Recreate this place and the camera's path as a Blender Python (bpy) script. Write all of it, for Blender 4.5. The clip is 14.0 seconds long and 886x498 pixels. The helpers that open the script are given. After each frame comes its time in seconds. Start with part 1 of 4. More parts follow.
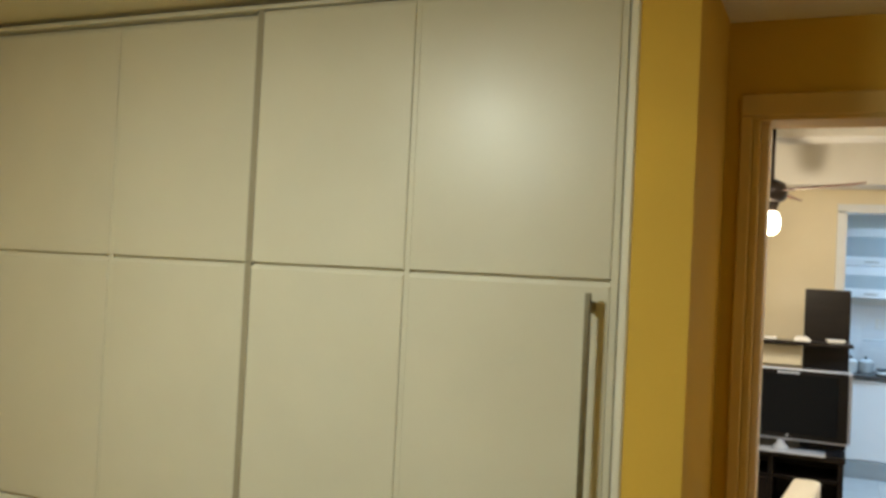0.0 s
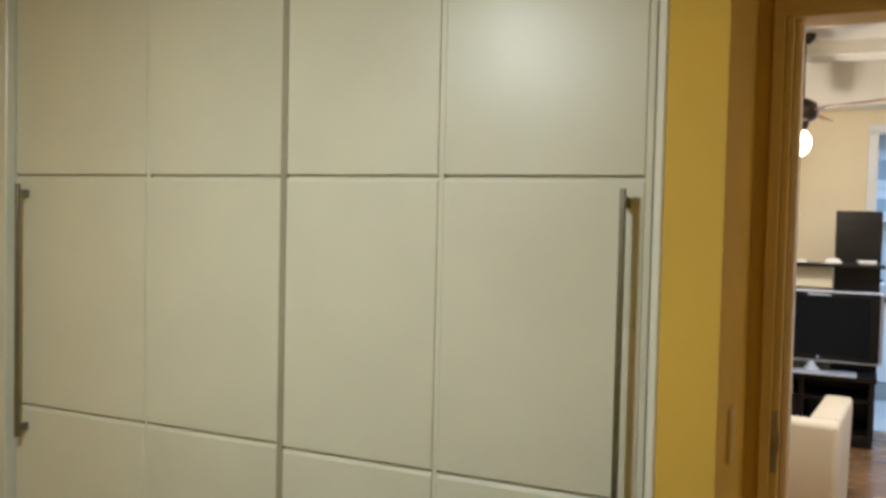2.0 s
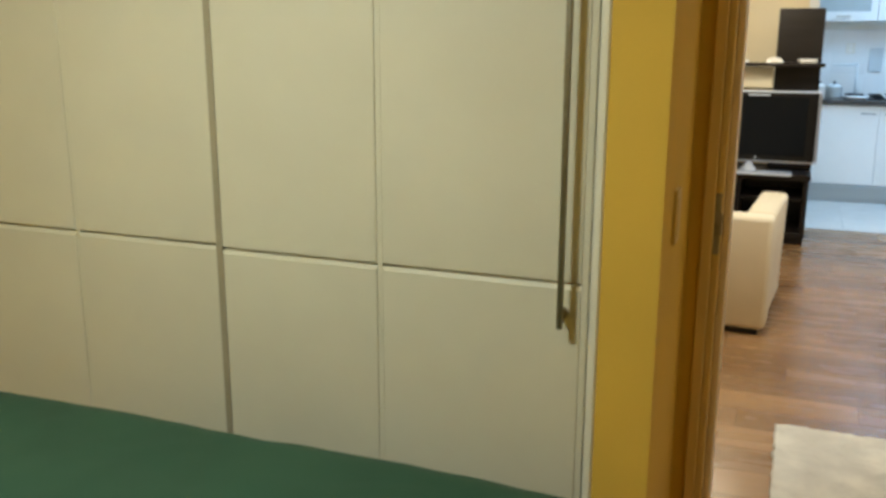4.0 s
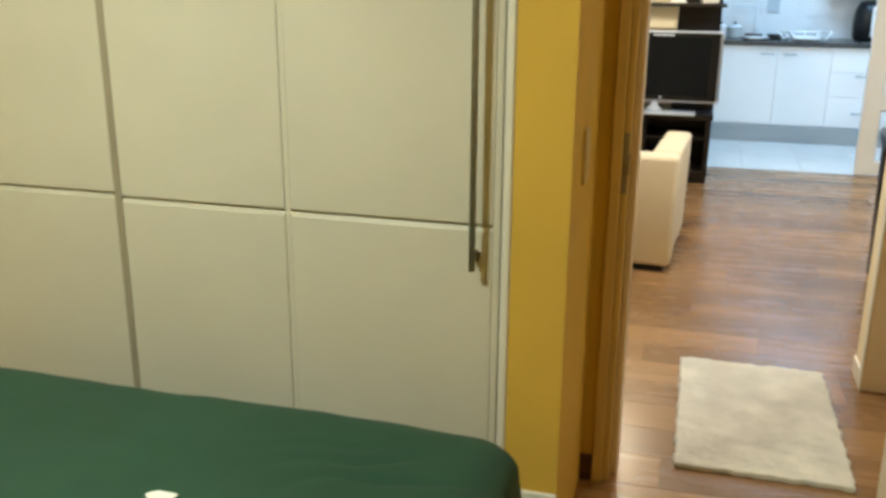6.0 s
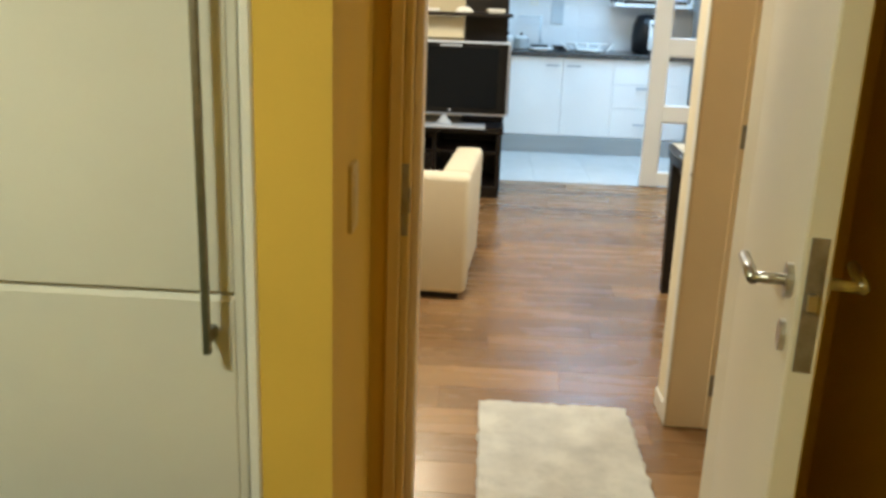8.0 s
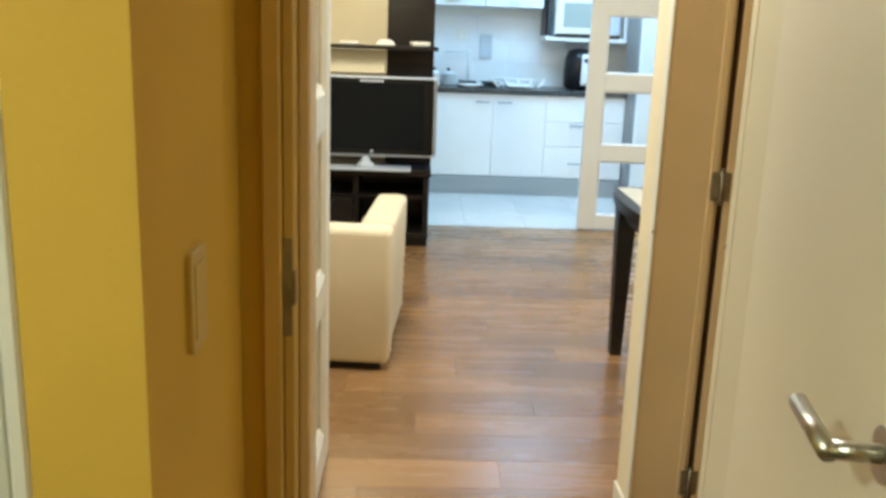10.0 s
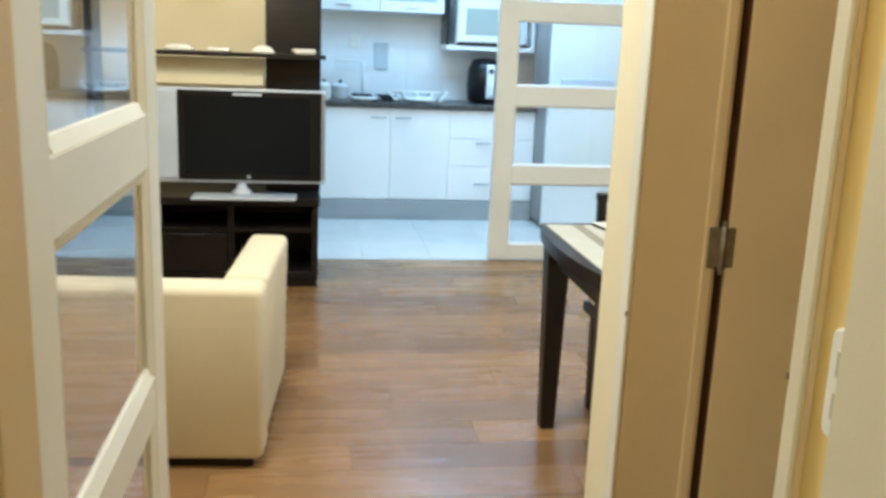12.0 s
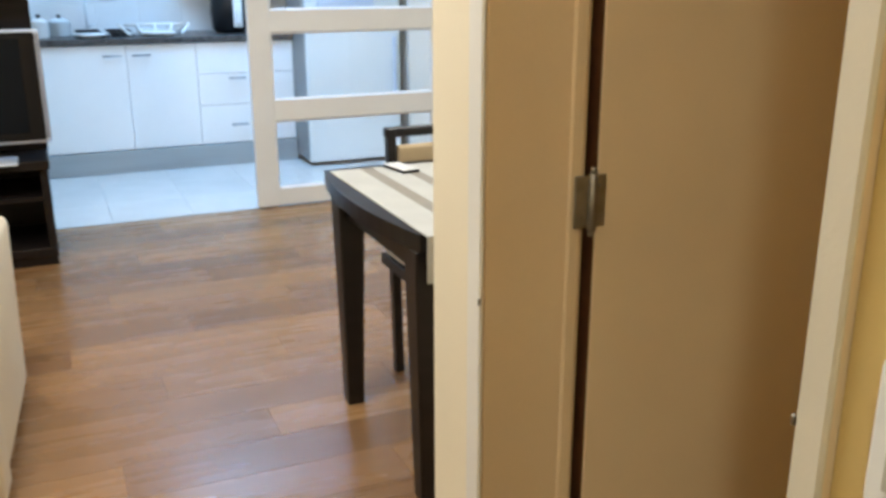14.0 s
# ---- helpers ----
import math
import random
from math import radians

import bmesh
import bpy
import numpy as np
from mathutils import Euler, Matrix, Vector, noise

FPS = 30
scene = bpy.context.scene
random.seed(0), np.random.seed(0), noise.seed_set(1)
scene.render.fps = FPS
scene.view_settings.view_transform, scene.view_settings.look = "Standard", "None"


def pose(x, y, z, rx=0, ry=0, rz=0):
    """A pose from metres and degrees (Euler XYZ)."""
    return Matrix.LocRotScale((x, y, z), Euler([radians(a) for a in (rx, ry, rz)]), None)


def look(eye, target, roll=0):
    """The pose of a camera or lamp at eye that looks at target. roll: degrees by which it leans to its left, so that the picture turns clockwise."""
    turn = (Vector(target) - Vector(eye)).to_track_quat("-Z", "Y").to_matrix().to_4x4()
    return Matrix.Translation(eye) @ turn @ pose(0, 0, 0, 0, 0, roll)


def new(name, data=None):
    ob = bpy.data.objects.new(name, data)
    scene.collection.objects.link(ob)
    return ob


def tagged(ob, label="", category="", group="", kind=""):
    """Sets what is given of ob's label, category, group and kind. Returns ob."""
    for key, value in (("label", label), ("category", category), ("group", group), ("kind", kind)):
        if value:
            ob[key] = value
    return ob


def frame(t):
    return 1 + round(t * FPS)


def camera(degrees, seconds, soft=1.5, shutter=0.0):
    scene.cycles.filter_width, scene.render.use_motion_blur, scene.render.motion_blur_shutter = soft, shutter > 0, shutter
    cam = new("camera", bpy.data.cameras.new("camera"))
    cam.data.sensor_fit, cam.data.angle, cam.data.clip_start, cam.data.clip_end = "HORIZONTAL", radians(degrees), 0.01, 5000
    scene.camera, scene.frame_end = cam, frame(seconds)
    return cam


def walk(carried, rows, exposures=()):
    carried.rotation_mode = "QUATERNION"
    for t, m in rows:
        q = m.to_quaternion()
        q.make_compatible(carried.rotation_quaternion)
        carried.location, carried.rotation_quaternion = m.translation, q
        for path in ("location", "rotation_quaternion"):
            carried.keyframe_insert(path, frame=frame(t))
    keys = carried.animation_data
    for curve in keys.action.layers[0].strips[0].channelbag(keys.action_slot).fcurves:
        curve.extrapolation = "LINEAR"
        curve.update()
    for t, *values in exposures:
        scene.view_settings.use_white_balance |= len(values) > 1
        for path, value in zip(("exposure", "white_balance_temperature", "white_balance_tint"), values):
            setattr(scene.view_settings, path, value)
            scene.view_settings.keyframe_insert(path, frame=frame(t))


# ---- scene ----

cam = camera(52.4, 14.0, soft=3.2, shutter=0.4)
PATH = [
    (0, (0.355, -0.086, 1.691), (-0.451, 1.744, 1.734), 2.8),
    (0.5, (0.349, -0.107, 1.676), (-0.503, 1.701, 1.739), 2.6),
    (1, (0.356, -0.136, 1.653), (-0.530, 1.657, 1.700), 2.3),
    (1.5, (0.354, -0.134, 1.628), (-0.527, 1.661, 1.623), 1.9),
    (2, (0.345, -0.119, 1.587), (-0.506, 1.69, 1.508), 1.3),
    (2.5, (0.336, -0.067, 1.542), (-0.469, 1.753, 1.349), 0.9),
    (3, (0.322, -0.04, 1.514), (-0.441, 1.784, 1.21), 0.6),
    (5.5, (0.311, -0.072, 1.489), (-0.279, 1.751, 0.913), 0.1),
    (6, (0.307, -0.024, 1.487), (-0.204, 1.819, 0.901), 0.4),
    (6.5, (0.291, 0.061, 1.484), (-0.115, 1.928, 0.891), 1.0),
    (7, (0.282, 0.182, 1.475), (0.004, 2.072, 0.885), 1.9),
    (7.5, (0.293, 0.312, 1.473), (0.129, 2.219, 0.894), 2.1),
    (8, (0.313, 0.445, 1.467), (0.233, 2.363, 0.905), 2.1),
    (10.5, (0.359, 1.195, 1.411), (0.447, 3.139, 0.948), 2.2),
    (11, (0.377, 1.412, 1.401), (0.501, 3.357, 0.951), 2.5),
    (11.5, (0.387, 1.618, 1.398), (0.582, 3.559, 0.955), 2.9),
    (12, (0.41, 1.81, 1.385), (0.695, 3.738, 0.939), 2.3),
    (12.5, (0.43, 1.976, 1.374), (0.835, 3.877, 0.906), 1.6),
    (13, (0.44, 2.084, 1.371), (0.969, 3.944, 0.863), 0.7),
    (13.5, (0.453, 2.185, 1.362), (1.102, 3.995, 0.813), 0.1),
    (14, (0.467, 2.293, 1.35), (1.234, 4.042, 0.759), -0.1),
]
walk(cam, [(t, look(eye, target, roll)) for t, eye, target, roll in PATH],
     [(0.0, 0.26, 6450, 9), (0.6, 0.28, 6450, 8), (1.5, 0.34, 5850, 12), (2.5, 0.33, 5850, 15), (3.0, 0.30, 6300, 9), (5.5, 0.68, 6400, 6), (8.0, 0.65, 6450, 5),
      (10.5, 0.76, 6200, 0), (11.5, 0.73, 6050, -2), (12.5, 0.64, 6000, 5), (14.0, 0.60, 5950, 10)])

# ---- world and light ----
world = bpy.data.worlds.new("world")
scene.world = world
world.use_nodes = True
sky = world.node_tree.nodes.new("ShaderNodeTexSky")
sky.sky_type, sky.sun_disc = "NISHITA", False
sky.sun_elevation, sky.sun_rotation = radians(40), radians(60)
world.node_tree.links.new(sky.outputs[0], world.node_tree.nodes["Background"].inputs[0])
world.node_tree.nodes["Background"].inputs[1].default_value = 0.08
scene.view_settings.exposure = 0.0


def lamp(name, place, watts, colour, radius=0.08, size=None, target=None):
    """A point lamp, or a square area lamp when a size is given."""
    data = bpy.data.lights.new(name, "AREA" if size else "POINT")
    data.energy, data.color = watts, colour
    if size:
        data.shape, data.size, data.size_y = "RECTANGLE", size[0], size[1]
    else:
        data.shadow_soft_size = radius
    ob = new(name, data)
    ob.matrix_world = look(place, target) if target else pose(*place)
    return ob


WARM, SOFT_WARM, COOL, BED, PASSAGE = (1.0, 0.84, 0.60), (0.97, 0.95, 0.91), (0.37, 0.64, 1.0), (0.91, 1.0, 0.86), (1.0, 0.88, 0.68)
lamp("bedroom_lamp_light", (-0.93, 0.48, 2.30), 19, BED, 0.13)
lamp("bedroom_lamp_downlight", (-0.93, 0.48, 2.335), 19, BED, size=(0.26, 0.26))
# Added fill that brightens the passage; no lamp is known there.
lamp("added_passage_fill", (0.45, 2.84, 2.70), 3.2, PASSAGE, size=(0.44, 0.44))
lamp("fan_light", (-0.05, 5.95, 1.93), 21, WARM, 0.06)
# Two unseen living room sources, added to brighten floor, sofa and walls.
lamp("added_living_fill_a", (0.15, 4.25, 2.66), 30, SOFT_WARM, size=(0.3, 0.9))
lamp("added_living_fill_b", (2.3, 5.0, 2.66), 20, SOFT_WARM, size=(0.3, 0.9))
# Added ceiling source standing in for the cool daylight in the kitchen.
lamp("added_kitchen_fill", (1.60, 8.05, 2.44), 33, COOL, size=(1.2, 0.9))


# ---- materials ----
def material(name, colour, rough=0.5, metal=0.0, vary=0.12, scale=6.0, bump=0.05, fine=90.0, spec=0.5, stretch=(1, 1, 1), each=0.0, coat=0.0, sheen=0.0):
    """A procedural surface: broad stains and fine grain in colour, gloss and relief, with a difference from piece to piece."""
    m = bpy.data.materials.new(name)
    m.use_nodes = True
    n, l = m.node_tree.nodes, m.node_tree.links
    b = n["Principled BSDF"]
    b.inputs["Metallic"].default_value = metal
    b.inputs["Specular IOR Level"].default_value = spec
    b.inputs["Coat Weight"].default_value = coat
    b.inputs["Sheen Weight"].default_value = sheen
    co, mp = n.new("ShaderNodeTexCoord"), n.new("ShaderNodeMapping")
    mp.inputs["Scale"].default_value = stretch
    l.new(co.outputs["Object"], mp.inputs["Vector"])
    info = n.new("ShaderNodeObjectInfo")
    shift = n.new("ShaderNodeVectorMath")
    shift.operation = "MULTIPLY_ADD"
    shift.inputs[1].default_value = (17.0, 31.0, 11.0)
    l.new(info.outputs["Random"], shift.inputs[0])
    l.new(mp.outputs[0], shift.inputs[2])
    big, small = n.new("ShaderNodeTexNoise"), n.new("ShaderNodeTexNoise")
    big.inputs["Scale"].default_value, big.inputs["Detail"].default_value = scale, 5
    small.inputs["Scale"].default_value, small.inputs["Detail"].default_value = fine, 3
    for t in (big, small):
        l.new(shift.outputs[0], t.inputs["Vector"])
    ramp = n.new("ShaderNodeMapRange")
    ramp.inputs["From Min"].default_value, ramp.inputs["From Max"].default_value = 0.3, 0.7
    ramp.inputs["To Min"].default_value, ramp.inputs["To Max"].default_value = 1 - vary, 1 + vary * 0.5
    l.new(big.outputs["Fac"], ramp.inputs["Value"])
    grain = n.new("ShaderNodeMapRange")
    grain.inputs["To Min"].default_value, grain.inputs["To Max"].default_value = 1 - vary * 0.4, 1 + vary * 0.4
    l.new(small.outputs["Fac"], grain.inputs["Value"])
    own = n.new("ShaderNodeMapRange")
    own.inputs["To Min"].default_value, own.inputs["To Max"].default_value = 1 - each, 1 + each
    l.new(info.outputs["Random"], own.inputs["Value"])
    m1, m2 = n.new("ShaderNodeMath"), n.new("ShaderNodeMath")
    m1.operation = m2.operation = "MULTIPLY"
    l.new(ramp.outputs[0], m1.inputs[0])
    l.new(grain.outputs[0], m1.inputs[1])
    l.new(m1.outputs[0], m2.inputs[0])
    l.new(own.outputs[0], m2.inputs[1])
    tint = n.new("ShaderNodeVectorMath")
    tint.operation = "SCALE"
    tint.inputs[0].default_value = colour
    l.new(m2.outputs[0], tint.inputs["Scale"])
    l.new(tint.outputs[0], b.inputs["Base Color"])
    gloss = n.new("ShaderNodeMapRange")
    gloss.inputs["To Min"].default_value, gloss.inputs["To Max"].default_value = rough * 0.8, min(1.0, rough * 1.2)
    l.new(big.outputs["Fac"], gloss.inputs["Value"])
    l.new(gloss.outputs[0], b.inputs["Roughness"])
    if bump:
        r = n.new("ShaderNodeBump")
        r.inputs["Strength"].default_value, r.inputs["Distance"].default_value = bump, 0.004
        l.new(small.outputs["Fac"], r.inputs["Height"])
        l.new(r.outputs[0], b.inputs["Normal"])
    return m


def wood_floor(name):
    """Three-strip parquet boards: strips of differing brown, with grain along x."""
    m = material(name, (0.278, 0.150, 0.060), 0.27, vary=0.13, scale=2.2, bump=0.006, fine=14, stretch=(0.7, 5, 1), each=0.05, spec=0.6)
    n, l = m.node_tree.nodes, m.node_tree.links
    b = n["Principled BSDF"]
    old = b.inputs["Base Color"].links[0].from_socket
    co, brick = n.new("ShaderNodeTexCoord"), n.new("ShaderNodeTexBrick")
    brick.inputs["Color1"].default_value, brick.inputs["Color2"].default_value = (0.73, 0.70, 0.67, 1), (1.25, 1.28, 1.30, 1)
    brick.inputs["Mortar"].default_value = (0.86, 0.83, 0.80, 1)
    brick.inputs["Scale"].default_value, brick.inputs["Brick Width"].default_value = 1.0, 0.43
    brick.inputs["Row Height"].default_value, brick.inputs["Mortar Size"].default_value = 0.095, 0.0
    info, add = n.new("ShaderNodeObjectInfo"), n.new("ShaderNodeVectorMath")
    add.operation = "ADD"
    row, whole, strip, place = [n.new("ShaderNodeMath") for k in range(3)] + [n.new("ShaderNodeCombineXYZ")]
    row.operation, whole.operation, strip.operation = "MULTIPLY", "FLOOR", "MULTIPLY"
    row.inputs[1].default_value, strip.inputs[1].default_value = 97.0, 0.095
    l.new(info.outputs["Random"], row.inputs[0])
    l.new(row.outputs[0], whole.inputs[0])
    l.new(whole.outputs[0], strip.inputs[0])
    l.new(row.outputs[0], place.inputs["X"])
    l.new(strip.outputs[0], place.inputs["Y"])
    l.new(place.outputs[0], add.inputs[0])
    l.new(co.outputs["Object"], add.inputs[2])
    l.new(add.outputs[0], brick.inputs["Vector"])
    mul = n.new("ShaderNodeVectorMath")
    mul.operation = "MULTIPLY"
    l.new(old, mul.inputs[0])
    l.new(brick.outputs["Color"], mul.inputs[1])
    l.new(mul.outputs[0], b.inputs["Base Color"])
    return m


def glowing(name, colour, strength):
    m = bpy.data.materials.new(name)
    m.use_nodes = True
    b = m.node_tree.nodes["Principled BSDF"]
    b.inputs["Base Color"].default_value = (*colour, 1)
    b.inputs["Emission Color"].default_value = (*colour, 1)
    b.inputs["Emission Strength"].default_value = strength
    return m


def glass(name, rough=0.0, colour=(1, 1, 1)):
    m = bpy.data.materials.new(name)
    m.use_nodes = True
    b = m.node_tree.nodes["Principled BSDF"]
    b.inputs["Base Color"].default_value = (*colour, 1)
    b.inputs["Transmission Weight"].default_value = 1.0
    b.inputs["Roughness"].default_value, b.inputs["IOR"].default_value = rough, 1.45
    return m


M_YELLOW = material("yellow_wall_paint", (0.68, 0.44, 0.075), 0.75, vary=0.07, scale=2.5, bump=0.12, fine=160, spec=0.2)
M_CREAM = material("cream_wall_paint", (0.84, 0.75, 0.54), 0.65, vary=0.05, scale=2.5, bump=0.10, fine=160)
M_PALE = material("pale_yellow_wall_paint", (0.82, 0.61, 0.25), 0.7, vary=0.05, scale=2.5, bump=0.12, fine=160, spec=0.3)
M_CEIL = material("white_ceiling_paint", (0.80, 0.78, 0.72), 0.8, vary=0.04, scale=2.0, bump=0.06, fine=120)
M_BEDCEIL = material("ivory_ceiling_paint", (0.78, 0.72, 0.57), 0.8, vary=0.04, scale=2.0, bump=0.06, fine=120)
M_FRONT = material("ivory_lacquer", (0.64, 0.61, 0.51), 0.35, vary=0.045, scale=3.0, bump=0.02, fine=200)
M_WHITE = material("white_lacquer", (0.80, 0.77, 0.68), 0.40, vary=0.04, scale=4.0, bump=0.03, fine=150)
M_COOLWHITE = material("cool_white_lacquer", (0.80, 0.84, 0.88), 0.40, vary=0.04, scale=4.0, bump=0.03, fine=150)
M_DOOR = material("off_white_door_paint", (0.68, 0.61, 0.46), 0.5, vary=0.05, scale=3.0, bump=0.08, fine=220)
# Off-white frame paint with warm bounce light put into its colour.
M_JAMB = material("frame_paint_with_warm_bounce", (0.78, 0.61, 0.38), 0.5, vary=0.06, scale=3.0, bump=0.08, fine=220)
M_OCHRE = material("ochre_casing_paint", (0.68, 0.48, 0.18), 0.6, vary=0.06, scale=3.0, bump=0.08, fine=220, spec=0.3)
M_STEEL = material("brushed_steel", (0.55, 0.53, 0.48), 0.33, 1.0, vary=0.12, scale=8, bump=0.04, fine=300, stretch=(1, 1, 6))
M_HANDLE = material("dark_satin_steel", (0.26, 0.245, 0.20), 0.38, 1.0, vary=0.12, scale=8, bump=0.04, fine=300, stretch=(1, 1, 6))
M_OLDSTEEL = material("dull_hinge_steel", (0.36, 0.33, 0.28), 0.55, 1.0, vary=0.3, scale=30, bump=0.05, fine=300)
M_GREEN = material("green_cotton", (0.022, 0.066, 0.040), 0.9, vary=0.16, scale=4, bump=0.25, fine=420, sheen=0.05, spec=0.25)
M_RUG = material("cream_rug_pile", (0.62, 0.59, 0.50), 0.95, vary=0.24, scale=9, bump=0.6, fine=240, sheen=0.3)
M_SOFA = material("cream_upholstery", (0.66, 0.57, 0.40), 0.85, vary=0.06, scale=4, bump=0.25, fine=380, sheen=0.2)
M_DARK = material("dark_wenge_wood", (0.013, 0.010, 0.009), 0.35, vary=0.35, scale=4, bump=0.06, fine=60, stretch=(1, 1, 8), spec=0.3)
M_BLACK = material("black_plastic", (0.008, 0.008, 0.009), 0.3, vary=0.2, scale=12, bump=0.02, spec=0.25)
M_SCREEN = material("dark_screen", (0.007, 0.009, 0.012), 0.22, vary=0.05, scale=2, bump=0.0, spec=0.12)
M_SILVER = material("silver_plastic", (0.50, 0.57, 0.69), 0.35, 0.0, vary=0.06, scale=9, bump=0.02)
M_KITCHEN = material("white_kitchen_laminate", (0.80, 0.80, 0.79), 0.32, vary=0.03, scale=3, bump=0.02, fine=150)
M_WORKTOP = material("dark_grey_worktop", (0.065, 0.062, 0.060), 0.28, vary=0.35, scale=30, bump=0.04, fine=220)
M_PROFILE = material("taupe_edge_profile", (0.33, 0.29, 0.215), 0.5, vary=0.08, scale=6)
# Grey for the fridge sides, with their shading put into the colour.
M_FRIDGESIDE = material("shaded_fridge_side", (0.20, 0.22, 0.23), 0.45, vary=0.06, scale=5)
M_PLINTH = material("grey_aluminium_plinth", (0.34, 0.37, 0.38), 0.45, 0.2, vary=0.10, scale=4, bump=0.03, stretch=(0.3, 1, 4))
M_TILE = material("pale_floor_tile", (0.66, 0.67, 0.66), 0.14, vary=0.06, scale=5, bump=0.02, each=0.03)
M_GROUT = material("grey_grout", (0.74, 0.75, 0.75), 0.9, vary=0.15, scale=20, bump=0.2)
M_SPLASH = material("pale_wall_tile", (0.80, 0.82, 0.83), 0.25, vary=0.04, scale=5, bump=0.02, each=0.025)
M_FLOOR = wood_floor("brown_parquet")
M_SUB = material("dark_board_joint", (0.075, 0.038, 0.018), 0.7, vary=0.2, scale=9)
M_SKIRT = material("brown_skirting_wood", (0.085, 0.032, 0.012), 0.4, vary=0.3, scale=5, bump=0.06, stretch=(1, 1, 8))
M_PORC = material("white_porcelain", (0.82, 0.81, 0.78), 0.18, vary=0.03, scale=9, bump=0.0)
M_SWITCH = material("white_switch_plastic", (0.78, 0.76, 0.70), 0.35, vary=0.03, scale=20, bump=0.02)
# Ivory plastic with the dim yellow light on it mixed into the colour.
M_IVORY = material("switch_plastic_in_yellow_light", (0.60, 0.43, 0.13), 0.5, vary=0.05, scale=20, bump=0.02, spec=0.3)
M_BOARD = material("pale_grey_board_plastic", (0.52, 0.57, 0.60), 0.5, vary=0.06, scale=6, bump=0.02)
M_KEY = material("taupe_rocker_plastic", (0.50, 0.45, 0.36), 0.4, vary=0.04, scale=20, bump=0.02)
M_CLOTH = material("cream_table_runner", (0.48, 0.475, 0.43), 0.9, vary=0.08, scale=9, bump=0.35, fine=420)
M_CLOTHD = material("taupe_runner_stripe", (0.27, 0.245, 0.20), 0.9, vary=0.10, scale=9, bump=0.35, fine=420)
M_TAN = material("tan_chair_upholstery", (0.55, 0.43, 0.26), 0.85, vary=0.08, scale=7, bump=0.3, fine=380)
M_BLADE = material("reddish_fan_wood", (0.20, 0.075, 0.035), 0.4, vary=0.25, scale=5, bump=0.05, stretch=(8, 1, 1))
M_BRONZE = material("dark_bronze", (0.06, 0.045, 0.035), 0.35, 0.8, vary=0.2, scale=20)
M_FRIDGE = material("pale_fridge_enamel", (0.68, 0.73, 0.75), 0.25, vary=0.03, scale=3, bump=0.01)
M_BAR = material("grey_bar_handle_steel", (0.38, 0.39, 0.41), 0.4, 0.5, vary=0.1, scale=9, bump=0.02)
M_GRILLE = material("grey_speaker_cloth", (0.26, 0.28, 0.33), 0.7, vary=0.08, scale=9, bump=0.2, fine=300)
M_OVENGLASS = material("warm_grey_oven_glass", (0.36, 0.39, 0.35), 0.2, vary=0.06, scale=4, bump=0.01)
M_FROST = material("frosted_cabinet_glass", (0.42, 0.48, 0.50), 0.22, vary=0.06, scale=4, bump=0.01)
M_GLOW = glowing("lit_lamp_glass", (1.0, 0.88, 0.68), 9.0)
M_PANEL = glowing("added_ceiling_panel_glow", (1.0, 0.95, 0.86), 3.0)
M_COOLGLOW = glowing("added_cool_panel_glow", (0.60, 0.84, 1.0), 0.9)
M_GLASS = glass("clear_door_glass")


# ---- building helpers ----
def box(x0, x1, y0, y1, z0, z1, bevel=0.0, bm=None, steps=1):
    """A box by its bounds, edges bevelled, added to bm."""
    b = bmesh.new()
    bmesh.ops.create_cube(b, size=1.0)
    bmesh.ops.scale(b, vec=(x1 - x0, y1 - y0, z1 - z0), verts=b.verts)
    bmesh.ops.translate(b, vec=((x0 + x1) / 2, (y0 + y1) / 2, (z0 + z1) / 2), verts=b.verts)
    if bevel:
        bmesh.ops.bevel(b, geom=b.edges[:], offset=bevel, segments=steps, affect="EDGES", profile=0.5)
    return b if bm is None else merge(bm, b)


def merge(a, b):
    """Adds b to a and frees b."""
    me = bpy.data.meshes.new("merge")
    b.to_mesh(me)
    b.free()
    a.from_mesh(me)
    bpy.data.meshes.remove(me)
    return a


def rod(a, b, r, r2=None, sides=12, bm=None):
    """A round or tapered bar from a to b."""
    a, b = Vector(a), Vector(b)
    m = bmesh.new()
    bmesh.ops.create_cone(m, cap_ends=True, segments=sides, radius1=r, radius2=r if r2 is None else r2, depth=(b - a).length)
    turn = (b - a).to_track_quat("Z", "Y").to_matrix().to_4x4()
    bmesh.ops.transform(m, matrix=Matrix.Translation((a + b) / 2) @ turn, verts=m.verts)
    return m if bm is None else merge(bm, m)


def lathe(profile, centre=(0, 0, 0), sides=24):
    """A turned shape: profile rows of radius and height."""
    m = bmesh.new()
    rings = []
    for r, z in profile:
        rings.append([m.verts.new((centre[0] + r * math.cos(a), centre[1] + r * math.sin(a), centre[2] + z)) for a in (2 * math.pi * k / sides for k in range(sides))])
    for low, high in zip(rings, rings[1:]):
        for k in range(sides):
            m.faces.new((low[k], low[(k + 1) % sides], high[(k + 1) % sides], high[k]))
    m.faces.new(rings[0][::-1])
    m.faces.new(rings[-1])
    return m


def finish(ob_name, bm, mat, smooth=False):
    me = bpy.data.meshes.new(ob_name)
    bmesh.ops.recalc_face_normals(bm, faces=bm.faces)
    bm.to_mesh(me)
    bm.free()
    me.materials.append(mat)
    for p in me.polygons:
        p.use_smooth = smooth
    return me


def part(name, bm, mat, parent, label="", smooth=False):
    ob = new(name, finish(name, bm, mat, smooth))
    ob.parent = parent
    return tagged(ob, label)


def thing(name, m, label, category, group="", kind=""):
    ob = new(name)
    ob.matrix_world = m
    ob.empty_display_size = 0.1
    return tagged(ob, label, category, group, kind)


